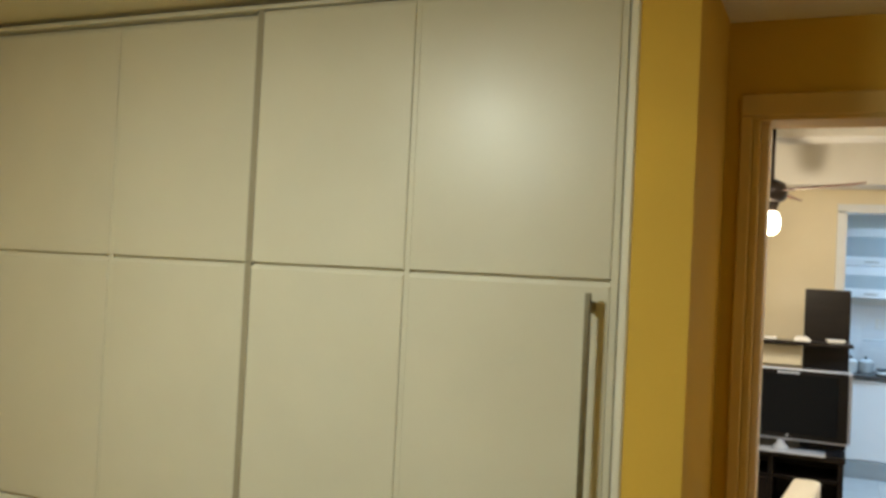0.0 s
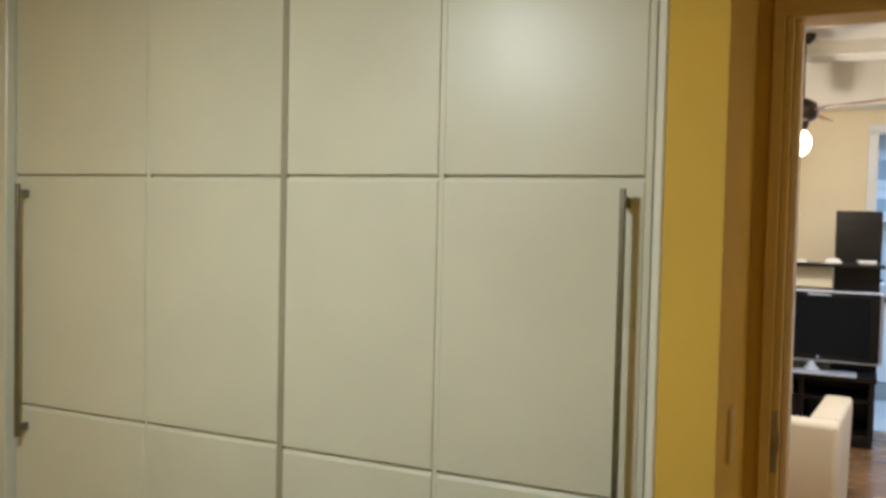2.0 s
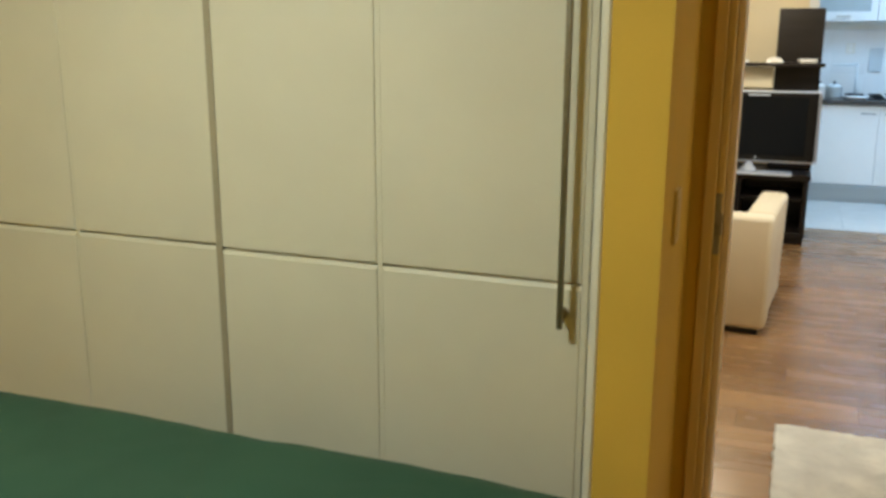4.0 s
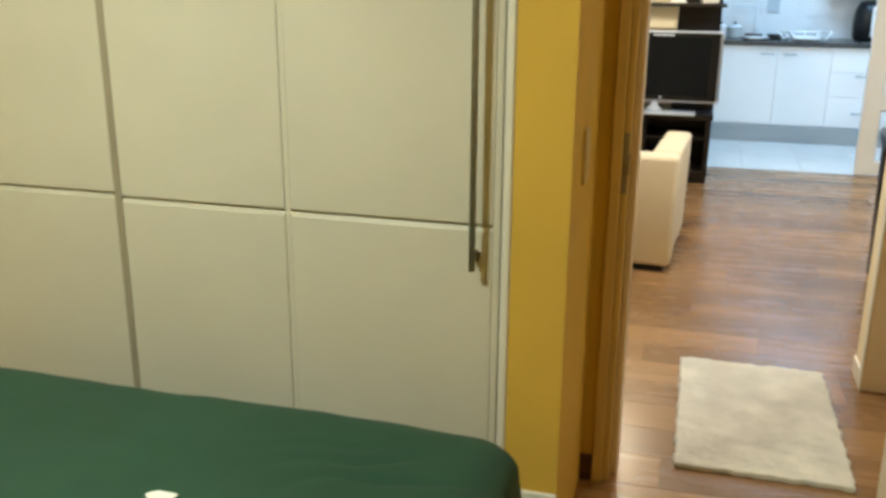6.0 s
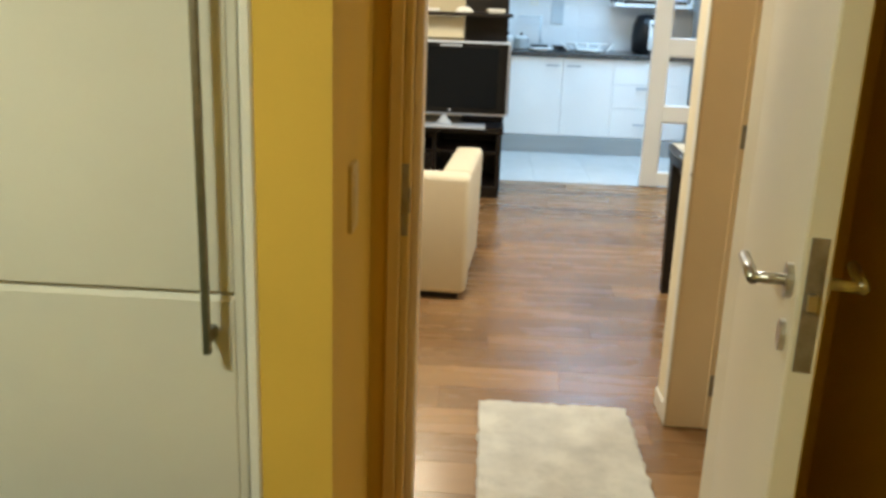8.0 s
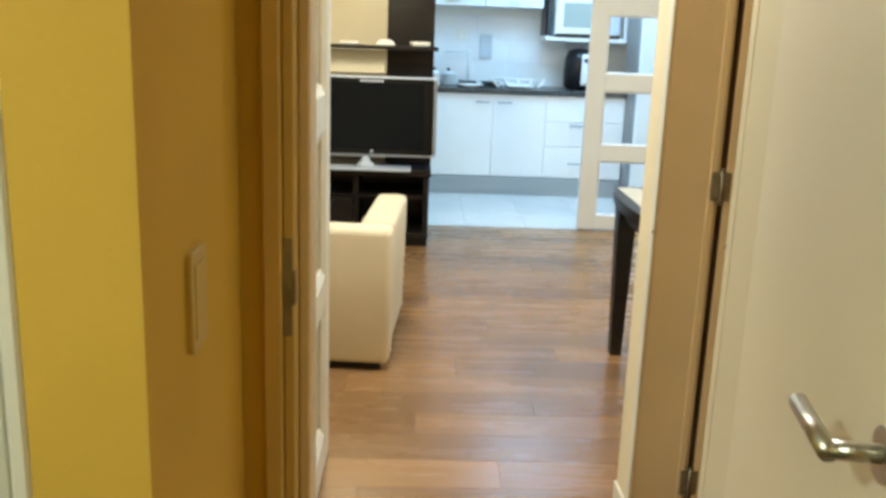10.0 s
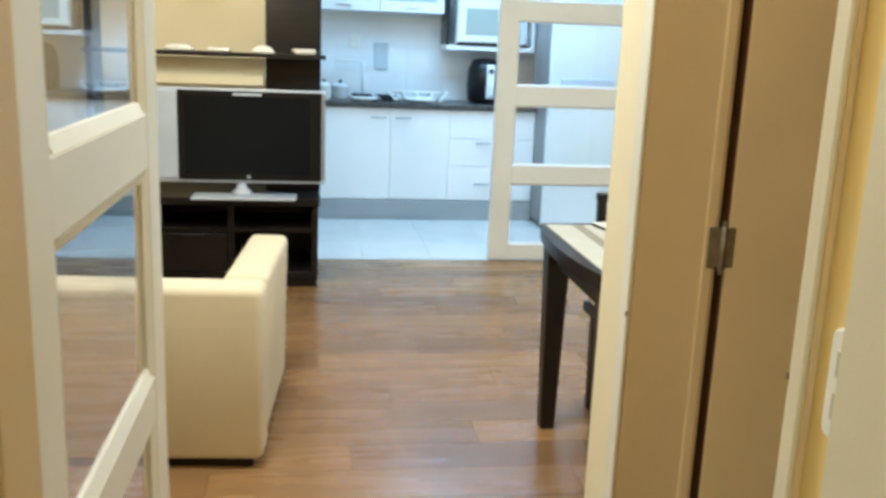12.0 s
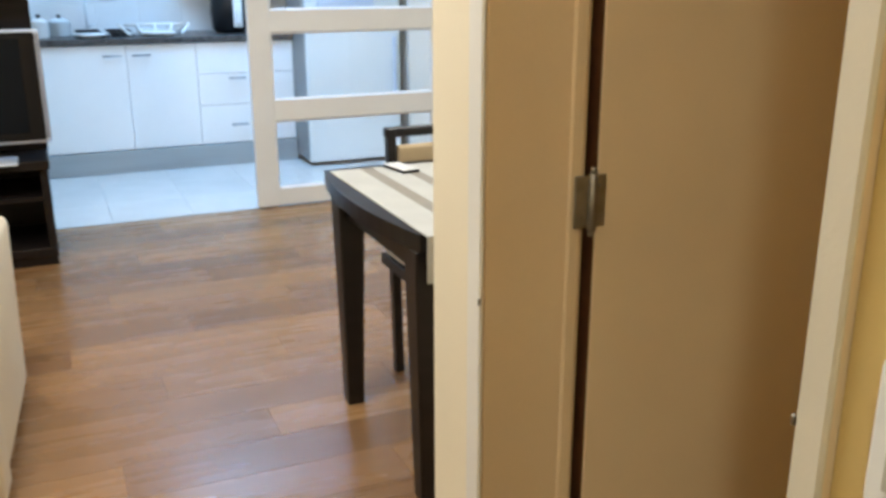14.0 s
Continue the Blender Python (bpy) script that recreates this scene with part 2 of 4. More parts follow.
def solo(name, bm, mat, label, category, group="", kind="", smooth=False, m=None):
    ob = new(name, finish(name, bm, mat, smooth))
    if m:
        ob.matrix_world = m
    return tagged(ob, label, category, group, kind)


def setting(name, boxes, mat, label, category, bevel=0.0):
    bm = bmesh.new()
    for b in boxes:
        box(*b, bevel, bm)
    return solo(name, bm, mat, label, category, kind="structure")


# ---- shell: bedroom ----
setting("wall_west", [(-2.35, -2.23, -1.4, 2.46, 0, 2.40)], M_YELLOW, "yellow painted bedroom wall beside the wardrobe", "wall")
setting("wall_south", [(-2.42, 1.27, -1.52, -1.4, 0, 2.40)], M_YELLOW, "plain yellow painted bedroom wall", "wall")
setting("wall_east", [(1.15, 1.27, -1.4, 2.46, 0, 2.40)], M_YELLOW, "yellow painted bedroom wall behind the open door", "wall")
setting("wall_nib", [(-0.072, 0.06, 1.927, 2.46, 0, 2.40)], M_YELLOW, "short yellow wall between wardrobe and doorway", "wall")
setting("wall_partition", [(-3.3, 0.129, 2.46, 2.60, 0, 2.75), (0.129, 0.965, 2.46, 2.60, 2.17, 2.75), (0.965, 2.8, 2.46, 2.60, 0, 2.75)], M_YELLOW, "yellow painted wall with the bedroom doorway", "wall")
setting("ceiling_bedroom", [(-2.42, 1.27, -1.52, 2.46, 2.40, 2.52)], M_BEDCEIL, "ivory painted bedroom ceiling", "ceiling")

# ---- shell: passage and living room ----
setting("wall_passage", [(1.0, 1.16, 2.60, 2.743, 0, 2.75)], M_PALE, "pale yellow painted wall with a light switch", "wall")
setting("wall_bath", [(1.0, 1.16, 2.743, 3.40, 2.165, 2.75), (1.0, 1.16, 3.40, 3.545, 0, 2.75), (1.16, 3.4, 3.40, 3.545, 0, 2.75)], M_CREAM, "cream painted wall with the bathroom doorway", "wall")
setting("wall_bath_back", [(2.68, 2.8, 2.60, 3.40, 0, 2.75), (1.162, 2.68, 3.391, 3.399, 0, 2.75)], M_YELLOW, "plain yellow bathroom wall", "wall")
setting("wall_living_west", [(-3.42, -3.30, 2.46, 7.54, 0, 2.75)], M_CREAM, "cream painted living room wall", "wall")
setting("wall_living_east", [(3.40, 3.52, 3.40, 9.59, 0, 2.75)], M_CREAM, "cream painted living room wall", "wall")
setting("wall_kitchen", [(-3.3, 0.33, 7.42, 7.54, 0, 2.75), (0.33, 3.40, 7.42, 7.54, 2.30, 2.75)], M_CREAM, "cream wall behind the television with the kitchen opening", "wall")
setting("ceiling_living", [(-3.42, 3.52, 2.60, 7.54, 2.75, 2.87)], M_CEIL, "white living room ceiling", "ceiling")
setting("trim_soffit", [(-3.3, 3.4, 7.05, 7.42, 2.44, 2.75), (-3.3, 3.4, 6.2, 6.5, 2.66, 2.75)], M_CEIL, "white boxed soffit above the television wall", "trim", 0.004)

# ---- shell: kitchen ----
setting("wall_kitchen_back", [(0.1, 3.4, 9.47, 9.59, 0, 2.75)], M_CEIL, "white kitchen wall behind the worktop", "wall")
setting("wall_kitchen_west", [(0.1, 0.22, 7.54, 9.47, 0, 2.75)], M_CEIL, "white kitchen side wall", "wall")
setting("ceiling_kitchen", [(0.1, 3.52, 7.54, 9.59, 2.50, 2.62)], M_CEIL, "white kitchen ceiling", "ceiling")


# ---- doorway to the living room ----
def frame_parts(name, m, label, pieces, mat):
    f = thing(name, m, label, "door frame", kind="structure")
    for kind, b, *own in pieces:
        part(kind, box(*b, 0.003), own[0] if own else mat, f)
    return f


# Left jamb is coloured ochre to look dim; the right keeps door paint.
frame_parts("door_frame_1", pose(0, 0, 0), "bedroom door frame, ochre casing and off-white jambs, the left darkened as shade", [
    ("jamb", (0.129, 0.149, 2.458, 2.605, 0, 2.13)), ("stop", (0.1495, 0.169, 2.502, 2.600, 0, 2.128), M_JAMB), ("casing", (0.098, 0.1285, 2.444, 2.459, 0, 2.139)), ("jamb", (0.929, 0.966, 2.456, 2.5975, 0, 2.13), M_DOOR), ("head", (0.129, 0.966, 2.456, 2.605, 2.13, 2.170)),
    ("casing", (0.945, 1.005, 2.444, 2.455, 0, 2.20), M_DOOR), ("casing", (0.098, 0.945, 2.444, 2.455, 2.140, 2.20))], M_OCHRE)
strike = thing("strike_plate", pose(0.1375, 2.4575, 0.99), "long dull steel strike plate on the door jamb", "strike plate")
part("plate", box(-0.008, 0.008, -0.002, 0.001, -0.085, 0.085, 0.0008), M_OLDSTEEL, strike)
part("lip", box(0.008, 0.0125, -0.003, 0.012, -0.03, 0.03, 0.001), M_OLDSTEEL, strike)

# Reveal pieces take the bounce-tinted paint; the casings stay untinted.
frame_parts("door_frame_2", pose(0, 0, 0), "off-white painted bathroom door frame", [
    ("jamb", (0.997, 1.157, 3.360, 3.400, 0, 2.12)), ("jamb", (0.9885, 1.157, 2.744, 2.768, 0, 2.12)), ("stop", (1.126, 1.149, 3.353, 3.360, 0, 2.115)),
    ("casing", (0.980, 0.988, 2.738, 2.770, 0, 2.12), M_DOOR), ("casing", (0.990, 0.9965, 3.357, 3.401, 0, 2.12), M_WHITE), ("head", (0.997, 1.157, 2.744, 3.400, 2.12, 2.16))], M_JAMB)


def hinge(m, label="dull steel butt hinge"):
    h = thing("hinge", m, label, "hinge", group="door hinges")
    part("plate", box(-0.027, -0.006, -0.002, 0.002, -0.038, 0.038, 0.0008), M_OLDSTEEL, h)
    part("plate", box(0.006, 0.024, -0.002, 0.002, -0.038, 0.038, 0.0008), M_OLDSTEEL, h)
    k = rod((0, -0.004, -0.042), (0, -0.004, 0.042), 0.0065)
    part("knuckle", k, M_OLDSTEEL, h, smooth=True)
    for z in (-0.046, 0.046):
        part("pin_cap", rod((0, -0.004, z - 0.004), (0, -0.004, z + 0.004), 0.005), M_OLDSTEEL, h, smooth=True)
    for x in (-0.017, 0.015):
        for z in (-0.022, 0.022):
            part("screw", rod((x, -0.0035, z), (x, -0.001, z), 0.0035, sides=8), M_OLDSTEEL, h)


for z in (0.17, 1.036, 1.85):
    hinge(pose(1.158, 3.346, z))
for x, y, z in ((0.981, 2.771, 1.008), (0.990, 3.359, 0.905)):
    c = thing("latch_catch", pose(x, y, z), "tiny dull steel latch catch on the frame edge", "latch")
    part("catch", box(-0.002, 0.002, -0.002, 0.002, -0.005, 0.005, 0.001), M_OLDSTEEL, c)


setting("wall_stub", [(-0.06, 0.036, 2.60, 2.88, 0, 2.75)], M_CREAM, "short cream wall carrying the glazed door", "wall")


# ---- doors ----
def lever_set(parent, y, z, side, x):
    """Lever handle with rose on one face of a door."""
    s = side
    part("rose", rod((x, y, z), (x + s * 0.010, y, z), 0.026, sides=20), M_STEEL, parent, smooth=False)
    g = rod((x, y, z), (x + s * 0.055, y, z), 0.009)
    merge(g, rod((x + s * 0.055, y - 0.008, z), (x + s * 0.060, y + 0.097, z + 0.004), 0.0095))
    part("handle", g, M_STEEL, parent, "brushed steel lever handle", True)
    part("keyhole_rose", rod((x, y, z - 0.085), (x + s * 0.008, y, z - 0.085), 0.024, sides=20), M_STEEL, parent)


def solid_door(name, m, width, label, handles=True, paint=M_DOOR):
    """Leaf with its hinge edge at the origin, running along -y, thickness along +x."""
    d = thing(name, m, label, "door", kind="structure")
    part("leaf", box(0, 0.040, -width, 0, 0.008, 2.115, 0.003), paint, d)
    if handles:
        y = -width + 0.065
        lever_set(d, y, 1.072, -1, 0.0)
        lever_set(d, y, 1.072, 1, 0.040)
        part("lock_plate", box(0.008, 0.032, -width - 0.002, -width + 0.001, 0.957, 1.155, 0.0008), M_OLDSTEEL, d)
        part("latch_bolt", box(0.013, 0.027, -width - 0.010, -width, 1.05, 1.075, 0.002), M_STEEL, d)
    else:
        part("hinge_edge", box(0.001, 0.039, -0.0005, 0.0015, 0.01, 2.11), M_SKIRT, d, "raw brown wooden edge")
    return d


solid_door("door_1", pose(0.914, 2.452, 0, rz=-11.06), 0.813, "white painted bedroom door standing open with steel lever handle")
# The off-white leaf has the same warm bounce in its colour.
solid_door("door_2", pose(1.1665, 3.346, 0, rz=90), 0.62, "off-white bathroom door standing wide open", False, M_JAMB)


def bead_strip(b, across, inner):
    """Slopes one glazing bead down towards the pane: its inner edge drops back from the face."""
    for v in b.verts:
        if abs(v.co[across] - inner) < 0.004:
            v.co.y = math.copysign(min(abs(v.co.y), 0.007), v.co.y)
    return b


def glazed_leaf(d, x0, x1, rails, z1, stile, mat, glassmat, t=0.038, bead=0.012):
    """Frame along x with a pane between each pair of rails."""
    part("stile", box(x0, x0 + stile, -t / 2, t / 2, 0.008, z1, 0.003), mat, d)
    part("stile", box(x1 - stile, x1, -t / 2, t / 2, 0.008, z1, 0.003), mat, d)
    for a, b in rails:
        part("rail", box(x0 + stile, x1 - stile, -t / 2 + 0.001, t / 2 - 0.001, a, b, 0.003), mat, d)
    for (a, b), (c, e) in zip(rails, rails[1:]):
        p = part("pane", box(x0 + stile - 0.004, x1 - stile + 0.004, -0.003, 0.003, b - 0.004, c + 0.004), glassmat, d, "clear glass pane")
        p.visible_shadow = False
        for s in (-1, 1):
            xa, xb = x0 + stile, x1 - stile
            g = bead_strip(box(xa, xa + bead, s * 0.003, s * 0.017, b, c), 0, xa + bead)
            merge(g, bead_strip(box(xb - bead, xb, s * 0.003, s * 0.017, b, c), 0, xb - bead))
            merge(g, bead_strip(box(xa + bead, xb - bead, s * 0.003, s * 0.017, b, b + bead), 2, b + bead))
            merge(g, bead_strip(box(xa + bead, xb - bead, s * 0.003, s * 0.017, c - bead, c), 2, c - bead))
            part("glazing_bead", g, mat, d)


leaf = thing("door_3", pose(0.056, 2.895, 0, rz=90), "white glazed door standing open beside the passage", "glazed door", kind="structure")
glazed_leaf(leaf, 0, 0.94, [(0.01, 0.13), (0.560, 0.662), (1.110, 1.222), (1.660, 1.772), (2.01, 2.115)], 2.115, 0.125, M_WHITE, M_GLASS, bead=0.024)

slide = thing("door_4", pose(1.545, 7.485, 0), "white glazed sliding door of the kitchen", "glazed door", kind="structure")
glazed_leaf(slide, 0, 1.25, [(0.01, 0.11), (0.515, 0.632), (1.017, 1.137), (1.540, 1.660), (2.06, 2.26)], 2.26, 0.125, M_COOLWHITE, M_GLASS)
frame_parts("door_frame_3", pose(0, 0, 0), "white painted frame of the kitchen opening", [
    ("jamb", (0.33, 0.40, 7.405, 7.56, 0, 2.28)), ("head", (0.33, 3.40, 7.405, 7.56, 2.265, 2.33))], M_COOLWHITE)


# ---- wardrobe ----
def grooved(x0, x1, y, z0, z1):
    """A panel whose upper edge slopes back into the groove above it and whose sides are eased."""
    b = box(x0, x1, y, y + 0.0165, z0, z1)
    bmesh.ops.bisect_plane(b, geom=b.verts[:] + b.edges[:] + b.faces[:], plane_co=(0, 0, z1 - 0.011), plane_no=(0, 0, 1))
    for v in b.verts:
        if v.co.z > z1 - 0.001 and v.co.y < y + 0.001:
            v.co.y += 0.0045
    side = [e for e in b.edges if abs(e.verts[0].co.x - e.verts[1].co.x) < 1e-5 and max(v.co.y for v in e.verts) < y + 0.001]
    bmesh.ops.bevel(b, geom=side, offset=0.003, segments=2, affect="EDGES", profile=0.5)
    return b


def wardrobe():
    w = thing("wardrobe", pose(-1.18, 1.935, 0), "ivory built-in wardrobe with two panelled sliding doors and long steel handles", "wardrobe")
    ox = 1.18
    part("carcass", box(-2.226 + ox, -0.074 + ox, 0.06, 0.52, 0.0, 2.385), M_FRONT, w)
    part("side_trim", box(-0.094 + ox, -0.073 + ox, -0.012, 0.06, 0, 2.385, 0.004), M_WHITE, w)
    part("side_trim", box(-2.225 + ox, -2.188 + ox, -0.012, 0.06, 0, 2.385, 0.004), M_FRONT, w)
    part("top_rail", box(-2.188 + ox, -0.094 + ox, 0.0, 0.06, 2.372, 2.385, 0.002), M_FRONT, w)
    part("plinth", box(-2.188 + ox, -0.094 + ox, 0.015, 0.06, 0, 0.06, 0.002), M_FRONT, w)
    rows = [(0.075, 0.925), (0.934, 1.676), (1.685, 2.364)]
    for cols, y, hx in (([(-2.185, -1.627), (-1.611, -1.085)], 0.024, -2.128), ([(-1.097, -0.638), (-0.622, -0.116)], -0.004, -0.155)):
        d = part("sliding_door", box(cols[0][0] + ox - 0.002, cols[1][1] + ox + 0.004, y + 0.0155, y + 0.027, 0.065, 2.370, 0.002), M_FRONT, w)
        if hx > -1:
            part("end_stile", box(-0.1155 + ox, -0.0985 + ox, y + 0.0005, y + 0.027, 0.066, 2.369, 0.002), M_FRONT, d)
            part("edge_profile", box(-1.119 + ox, -1.0985 + ox, y + 0.002, y + 0.026, 0.066, 2.369, 0.001), M_PROFILE, d, "taupe edge profile of the sliding door")
        for a, b in cols:
            for c, e in rows:
                part("panel", grooved(a + ox, b + ox, y, c, e), M_FRONT, d)
        part("stile", box(cols[0][1] + ox + 0.0005, cols[1][0] + ox - 0.0005, y + 0.0025, y + 0.0150, 0.075, 2.364, 0.001), M_FRONT, d)
        h = part("handle", box(hx + ox - 0.0065, hx + ox + 0.0065, y - 0.047, y - 0.033, 0.830, 1.652, 0.002), M_HANDLE, d, "long flat steel handle")
        for z in (0.860, 1.622):
            part("standoff", box(hx + ox - 0.006, hx + ox + 0.006, y - 0.033, y, z - 0.012, z + 0.012, 0.001), M_HANDLE, h)
    return w


wardrobe()
solo("baseboard_nib", box(-0.071, 0.062, 1.915, 1.927, 0, 0.262, 0.004), M_WHITE, "white moulded baseboard on the yellow nib", "baseboard", kind="structure")
solo("baseboard_stub", box(0.0615, 0.0965, 2.445, 2.4595, 0, 0.085, 0.003), M_SKIRT, "brown wooden baseboard beside the doorway", "baseboard", kind="structure")
solo("baseboard_pier", box(0.990, 0.9995, 3.402, 3.545, 0, 0.07, 0.003), M_WHITE, "white baseboard on the passage pier", "baseboard", kind="structure")


# ---- bed ----
def bed():
    b = thing("bed", pose(-0.77, 0.55, 0), "double bed with a rumpled dark green cover", "bed")
    bm = bmesh.new()
    nx, ny, w, d, top = 150, 190, 0.800, 1.02, 0.620
    grid = []
    for j in range(ny + 1):
        row = []
        for i in range(nx + 1):
            u, v = -1 + 2 * i / nx, -1 + 2 * j / ny
            x, y = u * (w + 0.10), v * (d + 0.10)
            ex, ey = max(0, abs(x) - w + 0.085), max(0, abs(y) - d + 0.085)
            e = math.hypot(ex, ey)
            drop = 0.0
            if e > 0:
                q = min(1, e / 0.105)
                drop = 0.085 * (1 - math.sqrt(max(0, 1 - q * q))) + max(0, e - 0.105) * 6.5
            px = math.copysign(min(abs(x), w + 0.012), x)
            py = math.copysign(min(abs(y), d + 0.012), y)
            z = top - min(drop, 0.54)
            k = noise.noise(Vector((x * 2.2, y * 2.2, 3.0))) * 0.010
            fold = math.exp(-((x - 0.58) / 0.17) ** 2 - ((y - 0.80) / 0.075) ** 2)
            wave = math.sin((y - 0.42 * x) * 88 + 4.5 * noise.noise(Vector((x * 6, y * 6, 0))))
            k -= fold * 0.012 * max(0.0, wave) ** 2
            k += 0.004 * noise.noise(Vector((x * 3.5 - y * 2, y * 9 + x * 3, 1.0))) + 0.002 * noise.noise(Vector((x * 12, y * 14, 5.0)))
            row.append(bm.verts.new((px + 0.01 * noise.noise(Vector((y * 5, z * 6, 7))), py + 0.012 * noise.noise(Vector((x * 5, z * 6, 9))), z + k)))
        grid.append(row)
    for a, c in zip(grid, grid[1:]):
        for i in range(nx):
            bm.faces.new((a[i], a[i + 1], c[i + 1], c[i]))
    part("cover", bm, M_GREEN, b, "rumpled dark green cotton cover", True)
    part("mattress", box(-w + 0.03, w - 0.03, -d + 0.03, d - 0.03, 0.27, 0.56, 0.10, steps=4), M_SOFA, b)
    part("base", box(-w + 0.03, w - 0.03, -d + 0.03, d - 0.03, 0.09, 0.27, 0.01), M_DARK, b)
    for x in (-w + 0.1, w - 0.1):
        for y in (-d + 0.1, d - 0.1):
            part("leg", rod((x, y, 0), (x, y, 0.10), 0.022, 0.03), M_DARK, b, smooth=True)


bed()


def cover_tag():
    t = thing("paper_tag", pose(-0.519, 1.152, 0.6225, 3, 0, 12), "small white torn paper tag lying on the cover", "paper tag")
    bm = bmesh.new()
    low = [bm.verts.new(((0.027 + 0.004 * math.sin(5 * a)) * math.cos(a), (0.015 + 0.003 * math.sin(3 * a + 1)) * math.sin(a), 0.0)) for a in (2 * math.pi * k / 18 for k in range(18))]
    f = bm.faces.new(low)
    up = bmesh.ops.extrude_face_region(bm, geom=[f])
    bmesh.ops.translate(bm, vec=(0, 0, 0.0025), verts=[v for v in up["geom"] if isinstance(v, bmesh.types.BMVert)])
    part("paper", bm, M_PORC, t)


cover_tag()


# ---- switches ----
def switch(m, w, h, rockers, label, mat=M_SWITCH, key=None, space=0.003):
    s = thing("light_switch", m, label, "light switch", group="light switches")
    p = box(-0.009, 0, -w / 2, w / 2, -h / 2, h / 2)
    bmesh.ops.bevel(p, geom=[e for e in p.edges if abs(e.verts[0].co.x - e.verts[1].co.x) > 0.005], offset=0.014, segments=5, affect="EDGES", profile=0.5)
    bmesh.ops.bevel(p, geom=[e for e in p.edges if max(v.co.x for v in e.verts) < -0.0085], offset=0.003, segments=2, affect="EDGES", profile=0.5)
    part("plate", p, mat, s)
    step = (h - 0.03) / rockers
    for k in range(rockers):
        z = -h / 2 + 0.015 + step * k
        part("rocker", box(-0.0106, -0.006, -w / 2 + 0.016, w / 2 - 0.016, z + space, z + step - space, 0.0008), key or mat, s)


switch(pose(1.0, 2.667, 1.028), 0.082, 0.130, 2, "white light switch with two taupe rockers on the pale yellow wall", key=M_KEY, space=0.009)
switch(pose(0.06, 2.14, 1.068, rz=180), 0.085, 0.135, 1, "ivory single light switch, tinted as in yellow light, on the yellow wall", M_IVORY)

# ---- ceiling lamps ----
bl = thing("ceiling_lamp", pose(-0.93, 0.48, 2.425), "round white bedroom ceiling lamp, lit", "ceiling lamp")
part("canopy", lathe([(0.07, -0.028), (0.075, -0.026), (0.075, -0.0252)]), M_WHITE, bl, smooth=True)
part("shade", lathe([(0.02, -0.085), (0.10, -0.075), (0.14, -0.045), (0.145, -0.026)]), M_GLOW, bl, "lit opal glass shade", True)


def ceiling_panel(m, w, d, mat, label):
    c = thing("added_ceiling_light", m, label, "ceiling light", group="ceiling lights")
    part("housing", box(-w / 2, w / 2, -d / 2, d / 2, -0.035, 0, 0.004), M_WHITE, c)
    part("diffuser", box(-w / 2 + 0.02, w / 2 - 0.02, -d / 2 + 0.02, d / 2 - 0.02, -0.042, -0.034, 0.002), mat, c, "lit diffuser")


# Panel drawn to go with the added passage fill.
ceiling_panel(pose(0.45, 2.84, 2.75), 0.46, 0.46, M_PANEL, "small square ceiling panel added as unseen passage fill, lit")
# Unseen panels added to carry the living room fill.
ceiling_panel(pose(0.15, 4.25, 2.75), 0.34, 0.94, M_PANEL, "white rectangular ceiling panel added out of view, lit")
ceiling_panel(pose(2.3, 5.0, 2.75), 0.34, 0.94, M_PANEL, "white rectangular ceiling panel added out of view, lit")
# Cool panel drawn for the added kitchen fill, out of view.
ceiling_panel(pose(1.60, 8.05, 2.50), 1.24, 0.94, M_COOLGLOW, "cool white ceiling panel added as unseen kitchen fill, lit")


def ceiling_fan():
    f = thing("ceiling_fan", pose(-0.05, 5.95, 2.75), "ceiling fan with reddish wooden blades and lit glass globe", "ceiling fan")
    part("canopy", lathe([(0.03, -0.06), (0.06, -0.03), (0.065, 0.0)]), M_BRONZE, f, smooth=True)
    part("rod", rod((0, 0, -0.40), (0, 0, -0.05), 0.011), M_BRONZE, f, smooth=True)
    part("motor", lathe([(0.05, -0.54), (0.085, -0.52), (0.095, -0.47), (0.08, -0.42), (0.03, -0.395)]), M_BRONZE, f, smooth=True)
    for k in range(3):
        turn = Matrix.Rotation(radians(-40 + 120 * k), 4, "Z")
        arm = box(0.07, 0.17, -0.014, 0.014, -0.475, -0.467, 0.002)
        bmesh.ops.transform(arm, matrix=turn, verts=arm.verts)
        part("blade_arm", arm, M_BRONZE, f)
        bl2 = box(0.14, 0.66, -0.055, 0.055, -0.003, 0.003, 0.002)
        for v in bl2.verts:
            if v.co.x > 0.6:
                v.co.y *= 0.8
        bmesh.ops.transform(bl2, matrix=turn @ Matrix.Translation((0, 0, -0.462)) @ Matrix.Rotation(radians(13), 4, "X"), verts=bl2.verts)
        part("blade", bl2, M_BLADE, f, "reddish wooden blade")
    part("light_holder", lathe([(0.03, -0.60), (0.038, -0.57), (0.045, -0.54)]), M_BRONZE, f, smooth=True)
    part("globe", lathe([(0.012, -0.745), (0.040, -0.73), (0.058, -0.69), (0.055, -0.64), (0.035, -0.60)]), M_GLOW, f, "lit frosted glass globe", True)


ceiling_fan()


